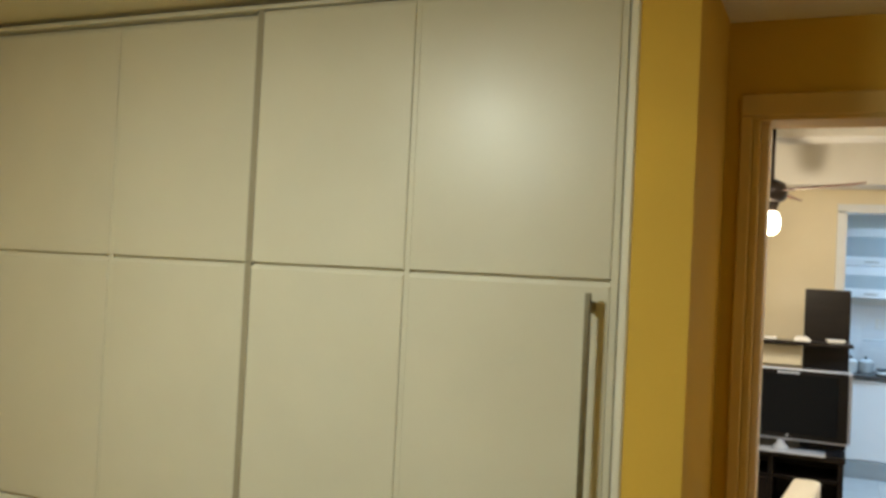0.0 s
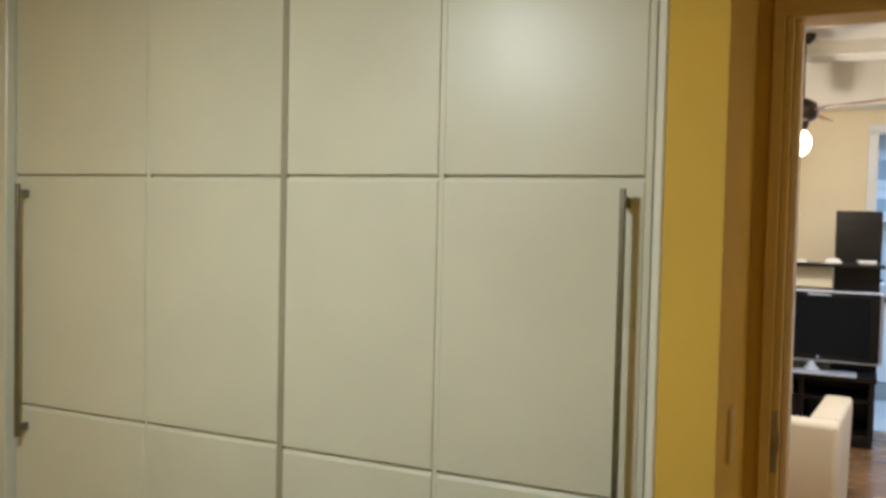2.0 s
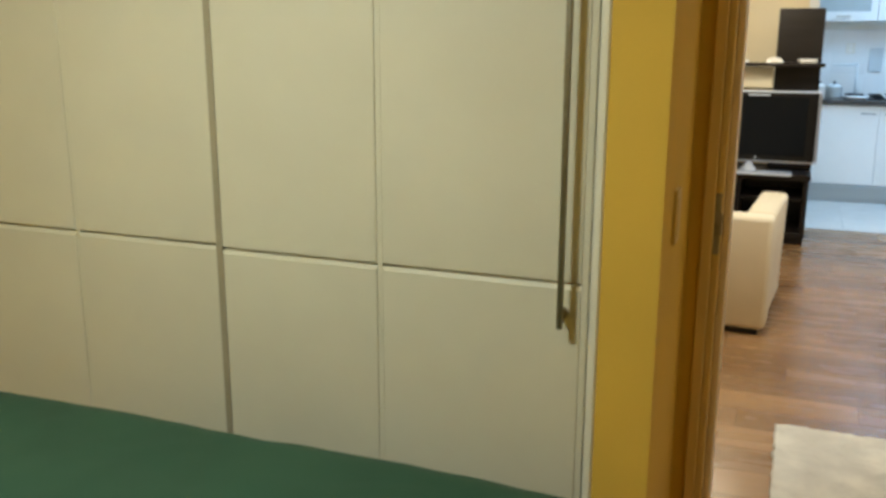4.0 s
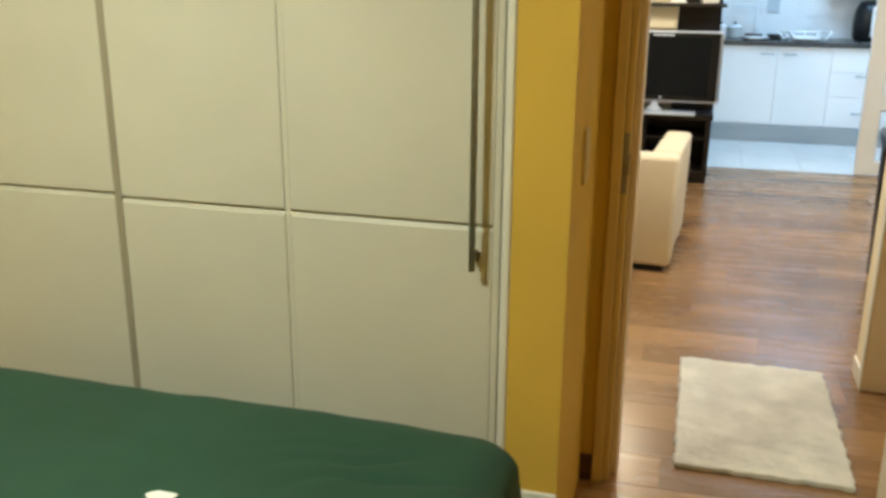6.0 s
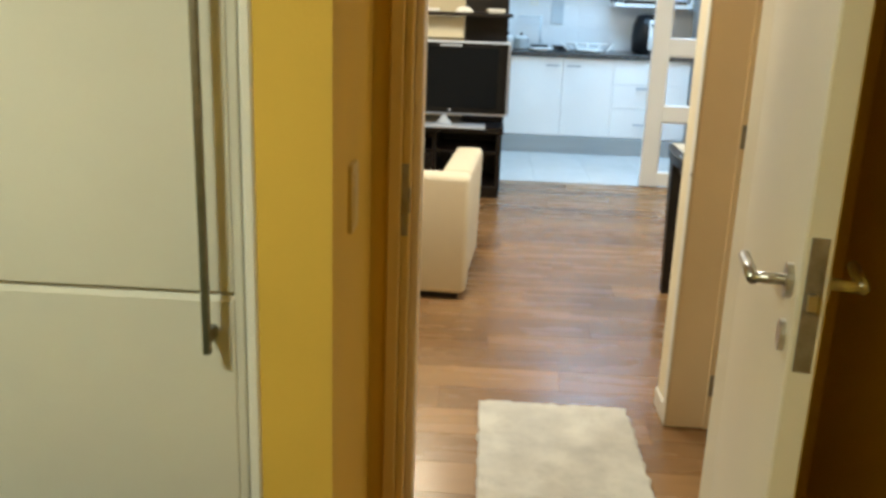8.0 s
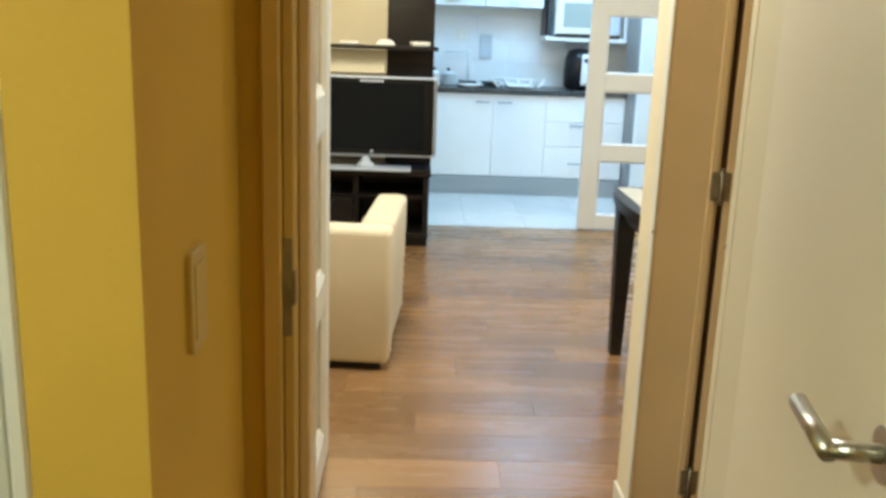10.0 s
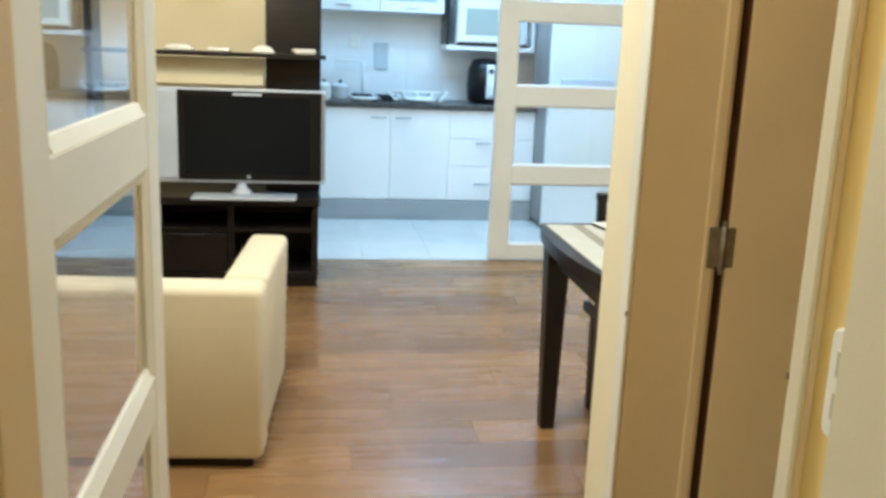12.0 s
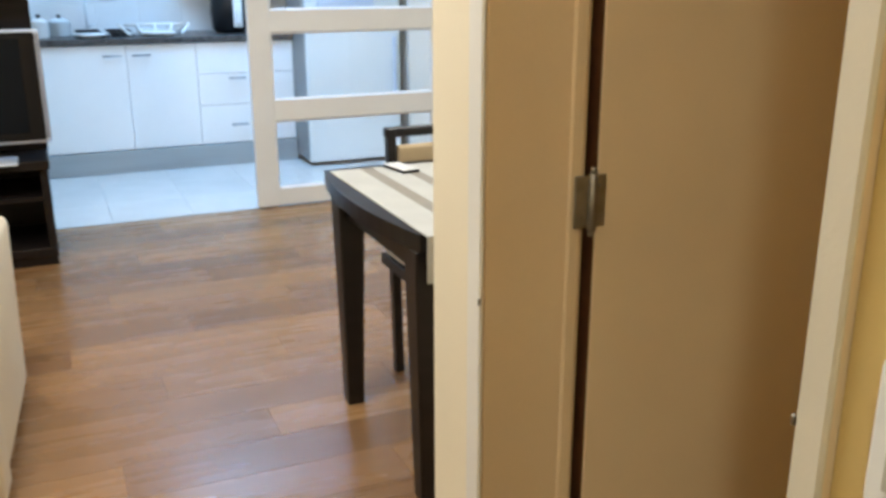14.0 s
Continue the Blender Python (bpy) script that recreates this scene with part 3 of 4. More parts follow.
# ---- rug ----
def rug():
    bm = bmesh.new()
    nx, ny = 60, 96
    top, low = [], []
    for j in range(ny + 1):
        a, b = [], []
        for i in range(nx + 1):
            u, v = i / nx, j / ny
            x, y = 0.340 + 0.535 * u, 2.60 + 0.857 * v
            edge = 0.014 * noise.noise(Vector((y * 24, x * 3, 2))) * (1 if i in (0, nx) else 0)
            edge2 = 0.010 * noise.noise(Vector((x * 24, 5, y * 2))) * (1 if j in (0, ny) else 0)
            z = 0.016 + 0.0035 * noise.noise(Vector((x * 8, y * 8, 0))) + 0.003 * noise.noise(Vector((x * 50, y * 50, 4))) + 0.004 * math.exp(-((y - 2.84 + 0.2 * (x - 0.4)) / 0.02) ** 2)
            a.append(bm.verts.new((x + edge, y + edge2, z)))
            b.append(bm.verts.new((x + edge, y + edge2, 0.001)))
        top.append(a)
        low.append(b)
    for r, s in zip(top, top[1:]):
        for i in range(nx):
            bm.faces.new((r[i], r[i + 1], s[i + 1], s[i]))
    ring = lambda g: g[0] + [r[-1] for r in g[1:]] + g[-1][-2::-1] + [r[0] for r in g[-2:0:-1]]
    ta, tb = ring(top), ring(low)
    for k in range(len(ta)):
        bm.faces.new((tb[k], tb[(k + 1) % len(tb)], ta[(k + 1) % len(ta)], ta[k]))
    solo("rug", bm, M_RUG, "small cream short-pile rug with uneven edges on the floor", "rug", smooth=True)


rug()


# ---- sofa ----
def sofa():
    s = thing("sofa", pose(-0.62, 5.02, 0, rz=-4.0), "low cream upholstered sofa with square arms, turned towards the television", "sofa")
    part("base", box(-0.88, 0.865, -0.365, 0.42, 0.0, 0.030, 0.004), M_BLACK, s, "black recessed base")
    part("frame", box(-0.76, 0.745, -0.25, 0.43, 0.030, 0.27, 0.015, steps=2), M_SOFA, s)
    for a, b in ((-0.755, -0.006), (-0.002, 0.745)):
        part("seat_cushion", box(a, b, -0.24, 0.45, 0.27, 0.42, 0.04, steps=3), M_SOFA, s, smooth=True)
    part("backrest", box(-0.905, 0.902, -0.388, -0.235, 0.030, 0.610, 0.026, steps=3), M_SOFA, s, smooth=True)
    for a, b in ((-0.90, -0.75), (0.74, 0.89)):
        bm = box(a, b, -0.240, 0.44, 0.030, 0.614, 0.028, steps=3)
        for v in bm.verts:
            v.co.x += math.copysign(0.012, a) * max(0.0, (v.co.z - 0.1) / 0.52)
        part("armrest", bm, M_SOFA, s, smooth=True)


sofa()


# ---- television unit ----
def tv_unit():
    u = thing("tv_cabinet", pose(-0.30, 6.80, 0), "dark wenge television cabinet with open shelves and a tall back panel", "tv cabinet")
    o = 0.30
    part("plinth", box(-1.35 + o, 0.43 + o, 0.02, 0.50, 0, 0.05), M_DARK, u)
    part("bottom", box(-1.38 + o, 0.435 + o, 0.0, 0.52, 0.05, 0.09, 0.003), M_DARK, u)
    part("top", box(-1.38 + o, 0.445 + o, -0.02, 0.52, 0.47, 0.512, 0.003), M_DARK, u)
    for x in (-1.38, -0.475, -0.060, 0.40):
        part("upright", box(x + o, x + 0.035 + o, 0.0, 0.50, 0.09, 0.47, 0.002), M_DARK, u)
    for a, b in ((-1.345, -0.475), (-0.44, -0.060), (-0.025, 0.40)):
        part("shelf", box(a + o, b + o, 0.01, 0.50, 0.318, 0.340, 0.002), M_DARK, u)
        part("back", box(a + o, b + o, 0.49, 0.51, 0.09, 0.47), M_DARK, u)
    d = part("drawer", box(-0.437 + o, -0.063 + o, -0.004, 0.40, 0.095, 0.312, 0.003), M_DARK, u)
    bm = rod((-0.31 + o, -0.010, 0.300), (-0.19 + o, -0.010, 0.300), 0.010, sides=10)
    part("finger_pull", bm, M_BLACK, d)
    part("tall_panel", box(0.135 + o, 0.445 + o, 0.30, 0.34, 0.512, 1.672, 0.003), M_DARK, u)
    part("side_panel", box(-0.80 + o, -0.765 + o, 0.10, 0.34, 0.512, 1.672, 0.003), M_DARK, u)
    part("wall_shelf", box(-0.80 + o, 0.470 + o, 0.04, 0.30, 1.268, 1.290, 0.003), M_DARK, u)


tv_unit()
gb = thing("glass_box", pose(-0.20, 7.0, 1.10), "pale translucent glass box under the shelf", "box")
part("body", box(-0.36, 0.33, -0.02, 0.16, 0.01, 0.155, 0.004), M_CREAM, gb)


def tv():
    t = thing("television", pose(0.0, 6.78, 0.512), "flat television with silver frame and dark screen, switched off", "television")
    part("foot", box(-0.245, 0.315, -0.08, 0.10, 0.0, 0.015, 0.006, steps=2), M_SILVER, t)
    part("neck", lathe([(0.055, 0.012), (0.054, 0.026), (0.046, 0.042), (0.030, 0.050), (0.024, 0.10)], (0.02, 0.03, 0)), M_SILVER, t, smooth=True)
    part("housing", box(-0.43, 0.470, 0.0, 0.09, 0.085, 0.590, 0.008, steps=2), M_SILVER, t)
    part("bezel", box(-0.31, 0.448, -0.012, 0.02, 0.101, 0.580, 0.005), M_BLACK, t)
    part("screen", box(-0.275, 0.385, -0.014, 0.0, 0.135, 0.552, 0.001), M_SCREEN, t)
    part("speaker_grille", box(-0.425, -0.312, -0.008, 0.02, 0.108, 0.574, 0.004), M_SILVER, t)
    part("top_label", box(-0.02, 0.13, -0.0145, -0.010, 0.556, 0.570, 0.001), M_SILVER, t)
    part("speaker_grille", box(0.4495, 0.4695, -0.008, 0.02, 0.108, 0.574, 0.003), M_GRILLE, t)
    part("badge", rod((0.06, -0.0145, 0.121), (0.06, -0.010, 0.121), 0.010), M_SILVER, t)


tv()


def saucer(place, turn, wide, tall):
    c = thing("dish", pose(*place, 0, 0, turn), "small white porcelain dish on the dark shelf", "dish", group="dishes on the shelf")
    bm = box(-wide, wide, -0.045, 0.045, 0, tall, 0.012, steps=3)
    for v in bm.verts:
        k = 1.05 - 0.5 * (v.co.z / 0.04) ** 2 if tall > 0.035 else 0.86 + 5.0 * v.co.z
        v.co.x *= k
        v.co.y *= k
    part("body", bm, M_PORC, c, smooth=True)


for x, wide, tall in ((-0.31, 0.072, 0.036), (-0.10, 0.066, 0.024), (0.13, 0.060, 0.042), (0.35, 0.064, 0.032)):
    saucer((x, 6.92, 1.290), 40 * x, wide, tall)


# ---- dining table and chair ----
def dining_table():
    t = thing("dining_table", pose(1.68, 4.59, 0), "dark wooden dining table with bowed edges and tapered legs", "dining table")
    bm = bmesh.new()
    pts = []
    for k in range(13):
        v = -1 + 2 * k / 12
        pts.append((-0.440 - 0.045 * (1 - v * v), v * 0.395))
    for k in range(1, 13):
        v = -1 + 2 * k / 12
        pts.append((v * 0.44, 0.395 + 0.02 * (1 - v * v)))
    for k in range(1, 13):
        v = 1 - 2 * k / 12
        pts.append((0.440 + 0.045 * (1 - v * v), v * 0.395))
    for k in range(1, 12):
        v = 1 - 2 * k / 12
        pts.append((v * 0.44, -0.395 - 0.02 * (1 - v * v)))
    f = bm.faces.new([bm.verts.new((x, y, 0.705)) for x, y in pts])
    up = bmesh.ops.extrude_face_region(bm, geom=[f])
    bmesh.ops.translate(bm, vec=(0, 0, 0.045), verts=[v for v in up["geom"] if isinstance(v, bmesh.types.BMVert)])
    part("tabletop", bm, M_DARK, t)
    for a in ((-0.42, 0.42, -0.375, -0.35), (-0.42, 0.42, 0.35, 0.375), (-0.42, -0.395, -0.35, 0.35), (0.395, 0.42, -0.35, 0.35)):
        part("apron", box(*a, 0.63, 0.705, 0.002), M_DARK, t)
    for sx in (-1, 1):
        for sy in (-1, 1):
            b = box(-0.042, 0.042, -0.042, 0.042, 0, 0.705, 0.005)
            for v in b.verts:
                k = 0.62 + 0.38 * v.co.z / 0.705
                v.co.x, v.co.y = v.co.x * k + sx * 0.405, v.co.y * k + (0.272 if sy > 0 else -0.345)
            part("leg", b, M_DARK, t)


dining_table()


def runner():
    r = thing("table_runner", pose(1.68, 4.59, 0.75), "off-white table runner with taupe stripes hanging over the table end", "table runner")
    bands = ((-0.432, -0.335, M_CLOTH), (-0.335, -0.293, M_CLOTHD), (-0.293, -0.215, M_CLOTH), (-0.215, -0.175, M_CLOTHD), (-0.175, 0.10, M_CLOTH), (0.10, 0.14, M_CLOTHD), (0.14, 0.39, M_CLOTH))
    for a, b, mat in bands:
        bm = box(a, b, -0.423, 0.36, 0.0005, 0.0035)
        box(a, b, -0.426, -0.423, -0.115, 0.0035, 0.0, bm)
        part("stripe", bm, mat, r)
    dots = bmesh.new()
    for i in range(20):
        for j in range(4):
            x, z = -0.415 + 0.04 * i + 0.01 * (j % 2), -0.025 - 0.022 * j
            box(x - 0.003, x + 0.003, -0.4275, -0.4255, z - 0.003, z + 0.003, 0.0, dots)
    tagged(part("stitching", dots, M_CLOTHD, r), "small taupe stitched dots", kind="stuff")


runner()
ph = thing("phone", pose(1.46, 4.885, 0.7545, rz=10), "small white phone lying on the table runner", "phone")
part("body", box(-0.030, 0.030, -0.065, 0.065, 0, 0.008, 0.003, steps=2), M_BLACK, ph, "dark phone edge")
part("back_cover", box(-0.028, 0.028, -0.063, 0.063, 0.0082, 0.0105, 0.001), M_PORC, ph)


def chair(m):
    c = thing("dining_chair", m, "dark wooden dining chair with tan back and white seat pad", "dining chair")
    for x in (-0.20, 0.20):
        part("leg", box(x * 1.2 - 0.018, x * 1.2 + 0.018, -0.42, -0.384, 0, 0.44, 0.003), M_DARK, c)
        b = box(x - 0.015, x + 0.015, -0.018, 0.018, 0, 0.852, 0.003)
        for v in b.verts:
            v.co.y += 0.05 * max(0, (v.co.z - 0.45) / 0.42)
        part("back_post", b, M_DARK, c)
    part("seat_frame", box(-0.255, 0.255, -0.43, 0.01, 0.40, 0.44, 0.004), M_DARK, c)
    part("seat_pad", box(-0.25, 0.25, -0.44, -0.02, 0.44, 0.485, 0.016, steps=3), M_PORC, c, "white seat pad", True)
    part("top_rail", box(-0.22, 0.22, 0.033, 0.063, 0.822, 0.854, 0.004), M_DARK, c)
    part("back_pad", box(-0.18, 0.18, 0.022, 0.052, 0.54, 0.795, 0.010, steps=2), M_TAN, c, "tan upholstered back panel")


chair(pose(1.697, 5.03, 0))


# ---- kitchen ----
def base_unit(x0, x1, fronts, handles, label):
    u = thing("kitchen_cabinet", pose(x0, 8.85, 0), label, "kitchen cabinet", group="kitchen base cabinets")
    w = x1 - x0
    part("body", box(0.001, w - 0.001, 0.02, 0.58, 0.156, 0.876), M_KITCHEN, u)
    for (a, b, c, e), hs in zip(fronts, handles):
        d = part("door" if e - c > 0.5 else "drawer_front", box(a + 0.0004, b - 0.0004, 0, 0.019, c, e, 0.0008), M_KITCHEN, u)
        for hx, hz in hs:
            h = rod((hx - 0.06, -0.026, hz), (hx + 0.06, -0.026, hz), 0.006)
            for q in (-0.045, 0.045):
                rod((hx + q, -0.026, hz), (hx + q, 0.0, hz), 0.004, bm=h)
            part("handle", h, M_BAR, d, "grey steel bar handle", True)


base_unit(0.419, 0.998, [(0, 0.579, 0.161, 0.871)], [[(0.487, 0.803)]], "white kitchen base cabinet with one door")
base_unit(1.000, 1.460, [(0, 0.460, 0.161, 0.871)], [[(0.098, 0.803)]], "white kitchen base cabinet with one door")
base_unit(1.462, 2.150, [(0, 0.688, 0.161, 0.433), (0, 0.688, 0.437, 0.652), (0, 0.688, 0.656, 0.871)], [[(0.272, 0.292)], [(0.272, 0.623)], []], "white kitchen drawer cabinet with steel handles")
pl = solo("kitchen_plinth", box(0.42, 2.15, 8.835, 8.855, 0.0, 0.154, 0.002), M_PLINTH, "grey aluminium kitchen plinth", "plinth")
wt = solo("worktop", box(0.40, 2.15, 8.82, 9.455, 0.877, 0.917, 0.004), M_WORKTOP, "dark grey kitchen worktop carrying dishes", "worktop")


def wall_unit(x0, x1, z0, z1, label, dark=False):
    u = thing("wall_cabinet", pose(x0, 9.15, z0), label, "wall cabinet", group="kitchen wall cabinets")
    w, h = x1 - x0, z1 - z0
    part("body", box(0.001, w - 0.001, 0.02, 0.318, 0, h, 0.002), M_KITCHEN, u)
    f = box(0.002, 0.062, 0, 0.019, 0.002, h - 0.002, 0.002)
    box(w - 0.062, w - 0.002, 0, 0.019, 0.002, h - 0.002, 0.002, f)
    box(0.062, w - 0.062, 0, 0.018, 0.002, 0.085, 0.002, f)
    box(0.062, w - 0.062, 0, 0.018, h - 0.085, h - 0.002, 0.002, f)
    d = part("door", f, M_KITCHEN, u)
    part("pane", box(0.058, w - 0.058, 0.008, 0.014, 0.08, h - 0.08), M_FROST, d, "frosted glass pane")
    part("handle", rod((w / 2 - 0.06, -0.014, 0.04), (w / 2 + 0.06, -0.014, 0.04), 0.006), M_STEEL, d)


for a, b in ((0.351, 0.915), (0.917, 1.431)):
    wall_unit(a, b, 1.607, 1.902, "white wall cabinet with frosted glass flap door")
    wall_unit(a, b, 1.904, 2.257, "white wall cabinet with frosted glass flap door")


def oven():
    o = thing("microwave_oven", pose(1.489, 9.11, 1.378), "white microwave oven on a wall shelf", "microwave oven")
    part("body", box(0.04, 0.62, 0.0, 0.34, 0.0, 0.36, 0.008), M_KITCHEN, o)
    part("door", box(0.05, 0.46, -0.015, 0.0, 0.02, 0.34, 0.006), M_WHITE, o)
    part("window", box(0.11, 0.41, -0.018, -0.010, 0.075, 0.285, 0.003), M_OVENGLASS, o)
    # Black strip drawn for the dark shadow gap beneath the oven.
    part("base", box(0.045, 0.615, -0.012, 0.30, -0.005, 0.016, 0.002), M_BLACK, o)
    part("control_panel", box(0.48, 0.61, -0.008, 0.0, 0.02, 0.34, 0.003), M_SILVER, o)


oven()
sh = thing("wall_niche", pose(1.450, 9.11, 1.333), "white open wall shelf unit with dark inner edge", "shelf")
part("bottom", box(0, 0.72, 0, 0.355, 0, 0.04, 0.003), M_KITCHEN, sh)
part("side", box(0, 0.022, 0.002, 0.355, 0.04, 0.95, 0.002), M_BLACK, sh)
part("side", box(0.695, 0.72, 0.002, 0.355, 0.04, 0.95, 0.002), M_KITCHEN, sh)
part("top", box(0, 0.72, 0.0, 0.355, 0.95, 0.97, 0.002), M_KITCHEN, sh)


def fridge():
    f = thing("fridge", pose(2.155, 8.50, 0), "pale fridge freezer with grey, shade-darkened sides beside the worktop", "fridge")
    part("body", box(0, 0.70, 0.05, 0.52, 0.03, 1.80, 0.01), M_FRIDGESIDE, f, "grey sides darkened as shade")
    lo = part("lower_door", box(0.002, 0.698, 0, 0.05, 0.03, 0.98, 0.012, steps=2), M_FRIDGE, f)
    up = part("upper_door", box(0.002, 0.698, 0, 0.05, 0.99, 1.80, 0.012, steps=2), M_FRIDGE, f)
    part("handle", box(0.09, 0.50, -0.02, 0.0, 1.10, 1.16, 0.008, steps=2), M_SILVER, up, "grey grip")
    part("handle", box(0.64, 0.665, -0.03, 0.0, 0.35, 0.9, 0.006), M_SILVER, lo)
    for x in (0.06, 0.64):
        part("foot", rod((x, 0.12, 0), (x, 0.12, 0.035), 0.02), M_BLACK, f)


fridge()


def tall_cabinet():
    c = thing("tall_cabinet", pose(2.925, 8.52, 0), "plain white tall kitchen cabinet beside the fridge", "tall cabinet")
    part("body", box(0, 0.46, 0.02, 0.60, 0.10, 2.20, 0.002), M_KITCHEN, c)
    part("door", box(0.002, 0.458, 0, 0.019, 0.105, 2.195, 0.002), M_KITCHEN, c)
    part("plinth", box(0, 0.46, 0.04, 0.58, 0, 0.10), M_PLINTH, c)


tall_cabinet()


def fryer():
    c = thing("air_fryer", pose(1.776, 9.17, 0.917), "black rounded air fryer standing on the worktop", "air fryer")
    part("body", lathe([(0.10, 0.0), (0.128, 0.03), (0.138, 0.15), (0.128, 0.27), (0.095, 0.345), (0.03, 0.36)]), M_BLACK, c, smooth=True)
    part("basket_handle", box(0.018, 0.048, -0.19, -0.146, 0.06, 0.16, 0.008), M_PORC, c)
    part("front_panel", box(0.0, 0.065, -0.150, -0.06, 0.04, 0.31, 0.008, steps=2), M_PORC, c, "white front trim")
    part("dial", rod((0.033, -0.160, 0.26), (0.033, -0.148, 0.26), 0.018, sides=16), M_BLACK, c)


fryer()
hob = thing("hob", pose(0.886, 9.15, 0.917), "black glass hob with steel pan supports", "hob")
part("plate", box(-0.20, 0.20, -0.18, 0.20, 0, 0.008, 0.002), M_BLACK, hob)
for x, y in ((-0.1, -0.08), (0.1, -0.08), (-0.1, 0.1), (0.1, 0.1)):
    part("burner", lathe([(0.05, 0.008), (0.05, 0.02), (0.03, 0.03)], (x, y, 0), 16), M_BLACK, hob, smooth=True)
    part("pan_support", box(x - 0.08, x + 0.08, y - 0.004, y + 0.004, 0.03, 0.04, 0.001), M_BLACK, hob)


def plate_stack(x, y, r, label, tilt=0):
    c = thing("plate", pose(x, y, 0.917 + (r * math.sin(radians(abs(tilt))) if tilt else 0), tilt, 0, 0), label, "plate", group="dishes on the worktop")
    part("dish", lathe([(r * 0.5, 0), (r * 0.95, 0.018), (r, 0.03), (r * 0.92, 0.03), (r * 0.5, 0.012), (0.005, 0.01)]), M_PORC, c, smooth=True)


plate_stack(0.799, 8.95, 0.10, "white porcelain plate on the worktop")
plate_stack(1.217, 8.99, 0.10, "white porcelain bowl on the worktop")
plate_stack(1.295, 8.95, 0.07, "small white bowl on the worktop")


def rack():
    r = thing("dish_rack", pose(1.227, 9.11, 0.917), "white wire dish rack on the worktop", "dish rack")
    part("tray", box(-0.10, 0.10, -0.12, 0.12, 0, 0.035, 0.008), M_PORC, r)
    part("top_bar", rod((-0.20, 0, 0.072), (0.20, 0, 0.072), 0.010, sides=8), M_PORC, r, smooth=True)
    for k in range(5):
        x = -0.17 + 0.085 * k
        w = rod((x, -0.11, 0.01), (x + 0.07 * (k - 2) / 2, -0.03, 0.075), 0.011, sides=6)
        rod((x, 0.11, 0.01), (x + 0.07 * (k - 2) / 2, 0.03, 0.075), 0.011, sides=6, bm=w)
        part("wire", w, M_PORC, r)


rack()


def pot(x, y, r, h, label, mat=None):
    c = thing("pot", pose(x, y, 0.917), label, "pot", group="pots on the worktop")
    part("body", lathe([(r * 0.9, 0), (r, 0.01), (r, h), (r * 1.05, h + 0.004), (r * 0.97, h + 0.004), (r * 0.95, 0.02), (0.005, 0.015)]), mat or M_STEEL, c, smooth=True)
    part("lid", lathe([(r * 1.02, h + 0.005), (r * 0.8, h + 0.02), (0.02, h + 0.035)]), mat or M_STEEL, c, smooth=True)
    part("lid_knob", lathe([(0.012, h + 0.035), (0.016, h + 0.05), (0.008, h + 0.058)], sides=12), M_BLACK, c, smooth=True)


pot(0.483, 9.03, 0.055, 0.10, "white lidded jar on the worktop", M_PORC)
pot(0.614, 9.20, 0.07, 0.09, "small pale steel pot with lid beside the hob", M_FRIDGE)

tap = thing("kitchen_tap", pose(0.799, 9.33, 0.917), "tall thin steel kitchen tap behind the dishes", "tap")
part("base", rod((0, 0, 0), (0, 0, 0.03), 0.024), M_FRIDGE, tap, smooth=True)
part("spout", rod((0.005, 0, 0.30), (-0.21, -0.05, 0.295), 0.009, bm=rod((0, 0, 0.02), (0, 0, 0.305), 0.010)), M_FRIDGE, tap, smooth=True)
part("lever", rod((0, 0, 0.05), (0.05, -0.01, 0.075), 0.006), M_FRIDGE, tap, smooth=True)
sock = thing("wall_socket", pose(0.731, 9.452, 1.362), "pale double wall socket on the tiles", "wall socket")
part("plate", box(-0.04, 0.04, -0.008, 0.0, -0.05, 0.05, 0.003), M_SWITCH, sock)
for z in (-0.022, 0.022):
    part("outlet", lathe([(0.016, 0.0), (0.016, 0.003)], sides=14), M_KITCHEN, sock).matrix_local = pose(0, -0.008, z, 90)
brd = thing("cutting_board", pose(0.954, 9.452, 1.148), "thin pale grey board hanging on the tiled wall", "cutting board")
part("board", box(-0.055, 0.06, -0.012, 0.0, 0, 0.22, 0.006, steps=2), M_BOARD, brd)

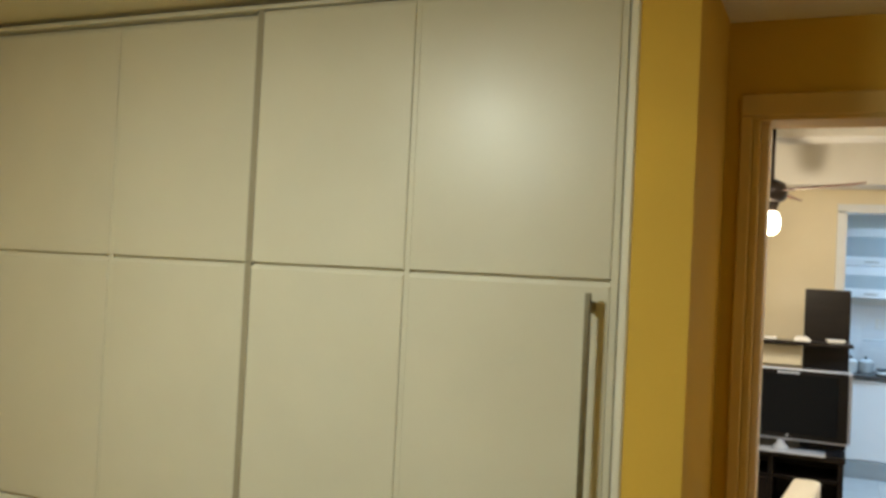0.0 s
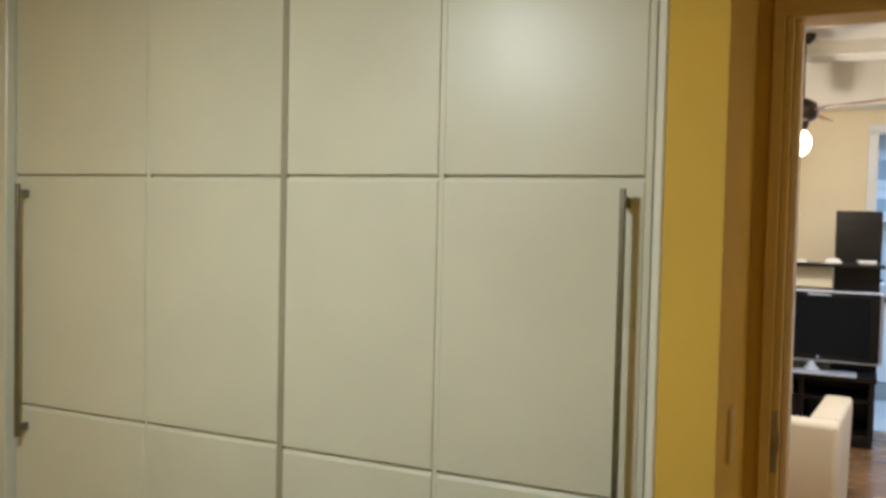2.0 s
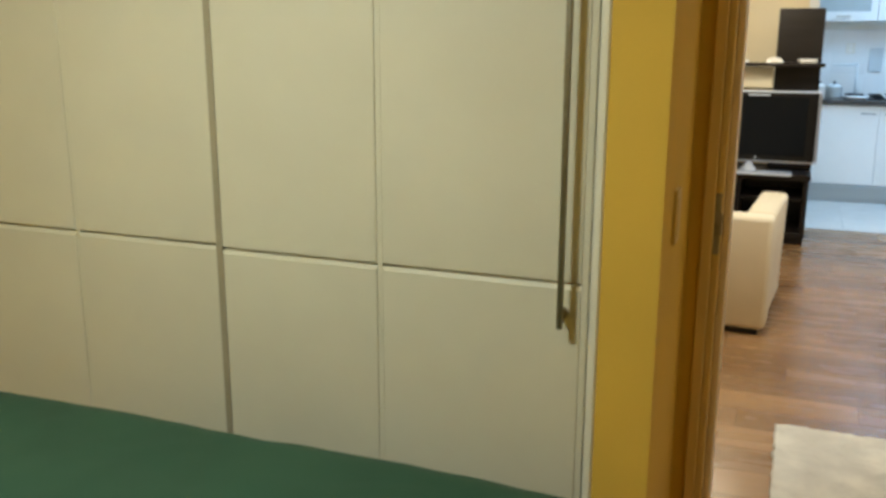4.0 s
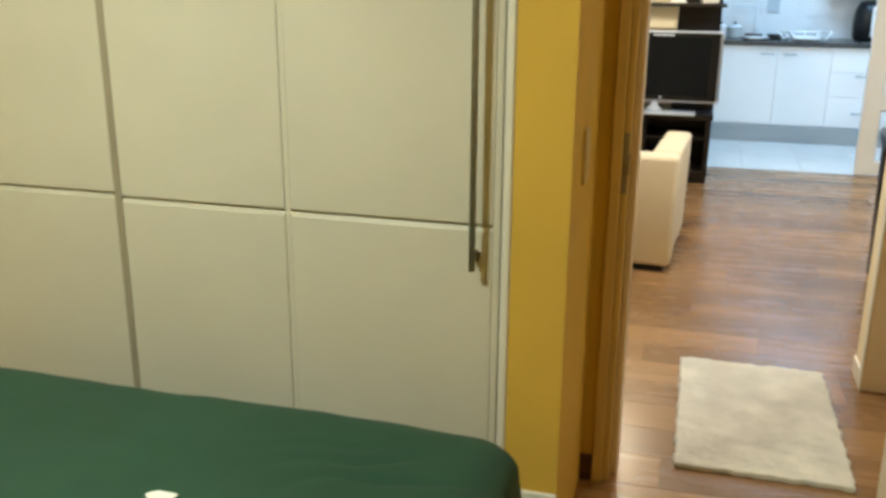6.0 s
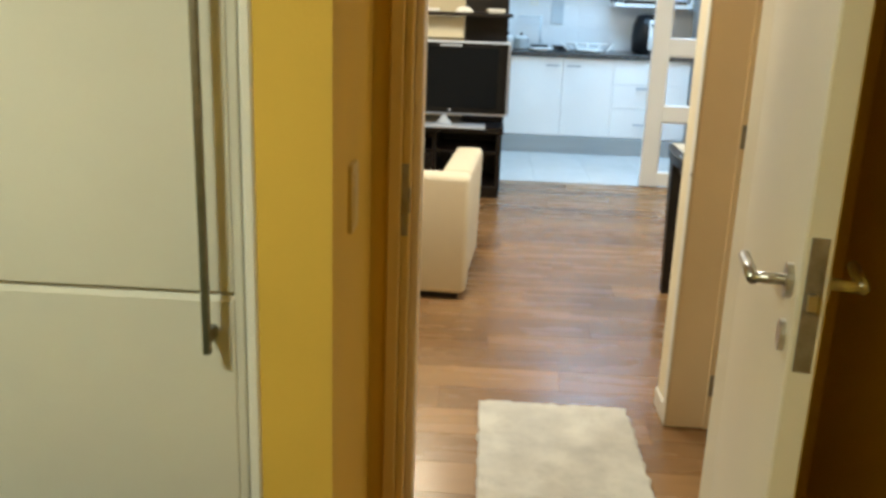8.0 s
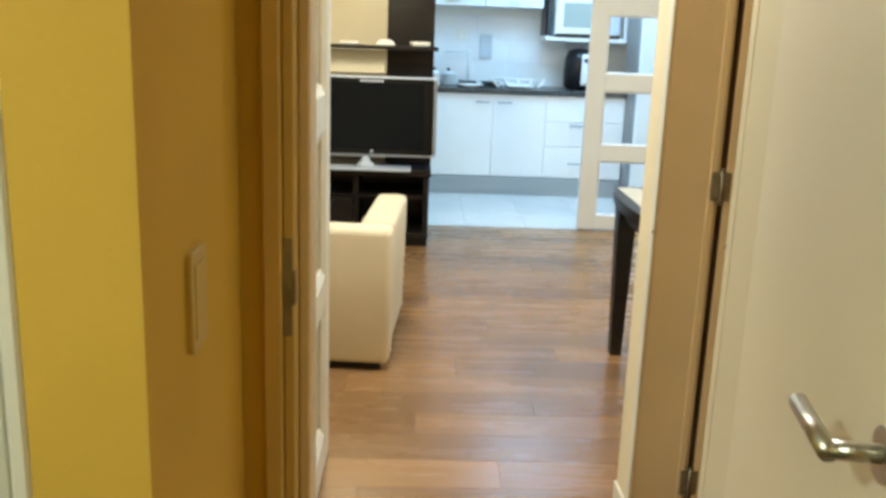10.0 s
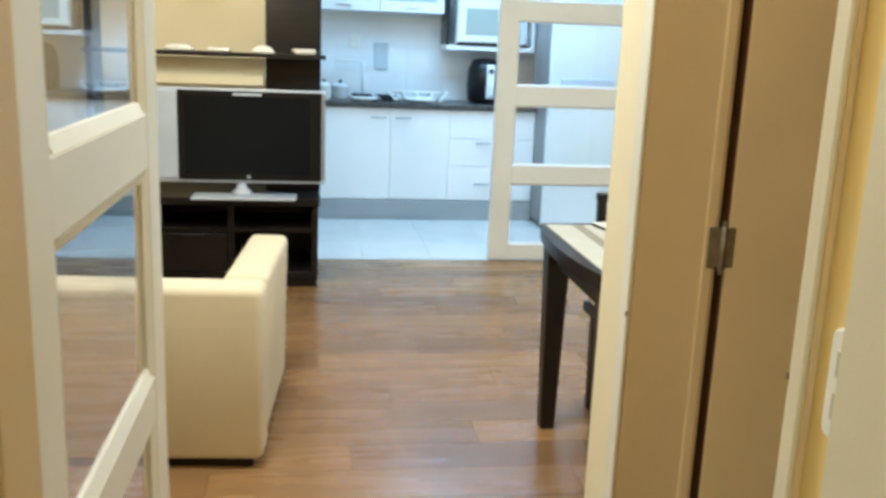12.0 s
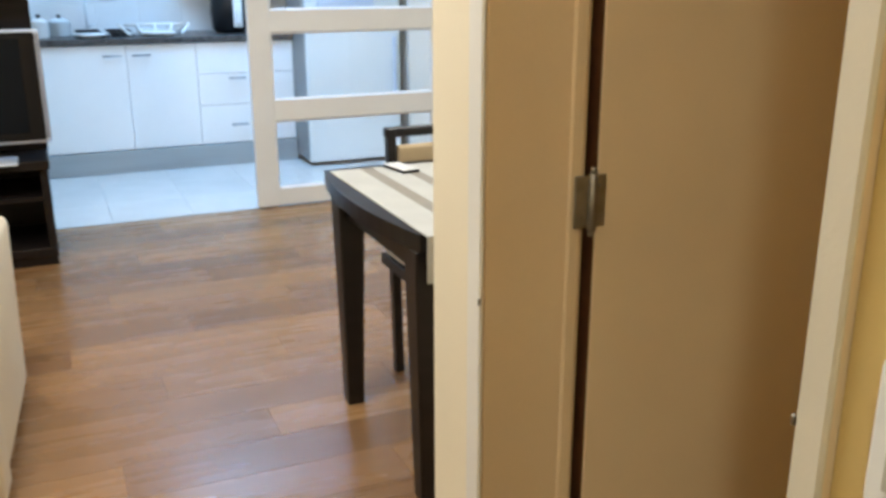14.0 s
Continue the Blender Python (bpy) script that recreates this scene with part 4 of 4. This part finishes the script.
# ---- backsplash and floors, piece by piece ----
splash = thing("backsplash", pose(0.22, 9.47, 0.917), "pale tiled kitchen backsplash", "backsplash", kind="structure")
part("bed", box(0, 2.2, -0.010, -0.0005, 0, 0.62), M_GROUT, splash)
tile_mesh = finish("tile", box(0.0008, 0.2992, -0.016, -0.009, 0.0008, 0.2042, 0.001), M_SPLASH)
for i in range(7):
    for j in range(3):
        o = new("tile", tile_mesh)
        o.parent, o.location = splash, (0.05 + 0.30 * i, 0, 0.205 * j)

kfloor = solo("floor_kitchen", box(0.1, 3.4, 7.50, 9.47, -0.10, -0.012), M_GROUT, "pale tiled kitchen floor", "floor", kind="structure")
cut = {}


def piece(name, sx, sy, depth, gap, mat):
    """The shared mesh of a floor piece of one size."""
    key = (name, round(sx, 3), round(sy, 3))
    if key not in cut:
        cut[key] = finish(name, box(gap, sx - gap, gap, sy - gap, -depth, 0.0, gap * 0.8), mat)
    return cut[key]


for i in range(8):
    for j in range(5):
        x = max(0.22, 0.45 * i - 0.17)
        sx = min(3.4, 0.45 * i + 0.28) - x
        y = 7.502 + 0.45 * j
        o = new("tile", piece("tile", sx, min(9.47, y + 0.45) - y, 0.012, 0.0006, M_TILE))
        o.parent, o.location = kfloor, (x, y, -0.001)
solo("threshold", box(0.40, 3.40, 7.478, 7.500, -0.02, 0.001, 0.001), M_PLINTH, "thin grey metal strip between wood and tiles", "threshold", kind="structure")

slab = box(-2.35, 1.27, -1.52, 2.46, -0.12, -0.016)
box(-3.42, 2.80, 2.46, 3.41, -0.12, -0.016, 0.0, slab)
box(-3.42, 3.52, 3.41, 7.478, -0.12, -0.016, 0.0, slab)
floor = solo("floor", slab, M_SUB, "brown three-strip parquet floor", "floor", kind="structure")
for j in range(-21, 27):
    y0, y1 = max(-1.40, 2.46 + 0.19 * j), min(7.478, 2.65 + 0.19 * j)
    west, east = (-2.23, 1.15) if j < 0 else (-3.30, 2.68 if j < 5 else 3.40)
    x = west - 1.2 * (j * 0.618 % 1.0)
    while x < east:
        x0, x1 = max(west, x), min(east, x + 1.2)
        if x1 - x0 > 0.02:
            o = new("plank", piece("plank", x1 - x0, y1 - y0, 0.017, 0.0004, M_FLOOR))
            o.parent, o.location = floor, (x0, y0, 0)
        x += 1.2
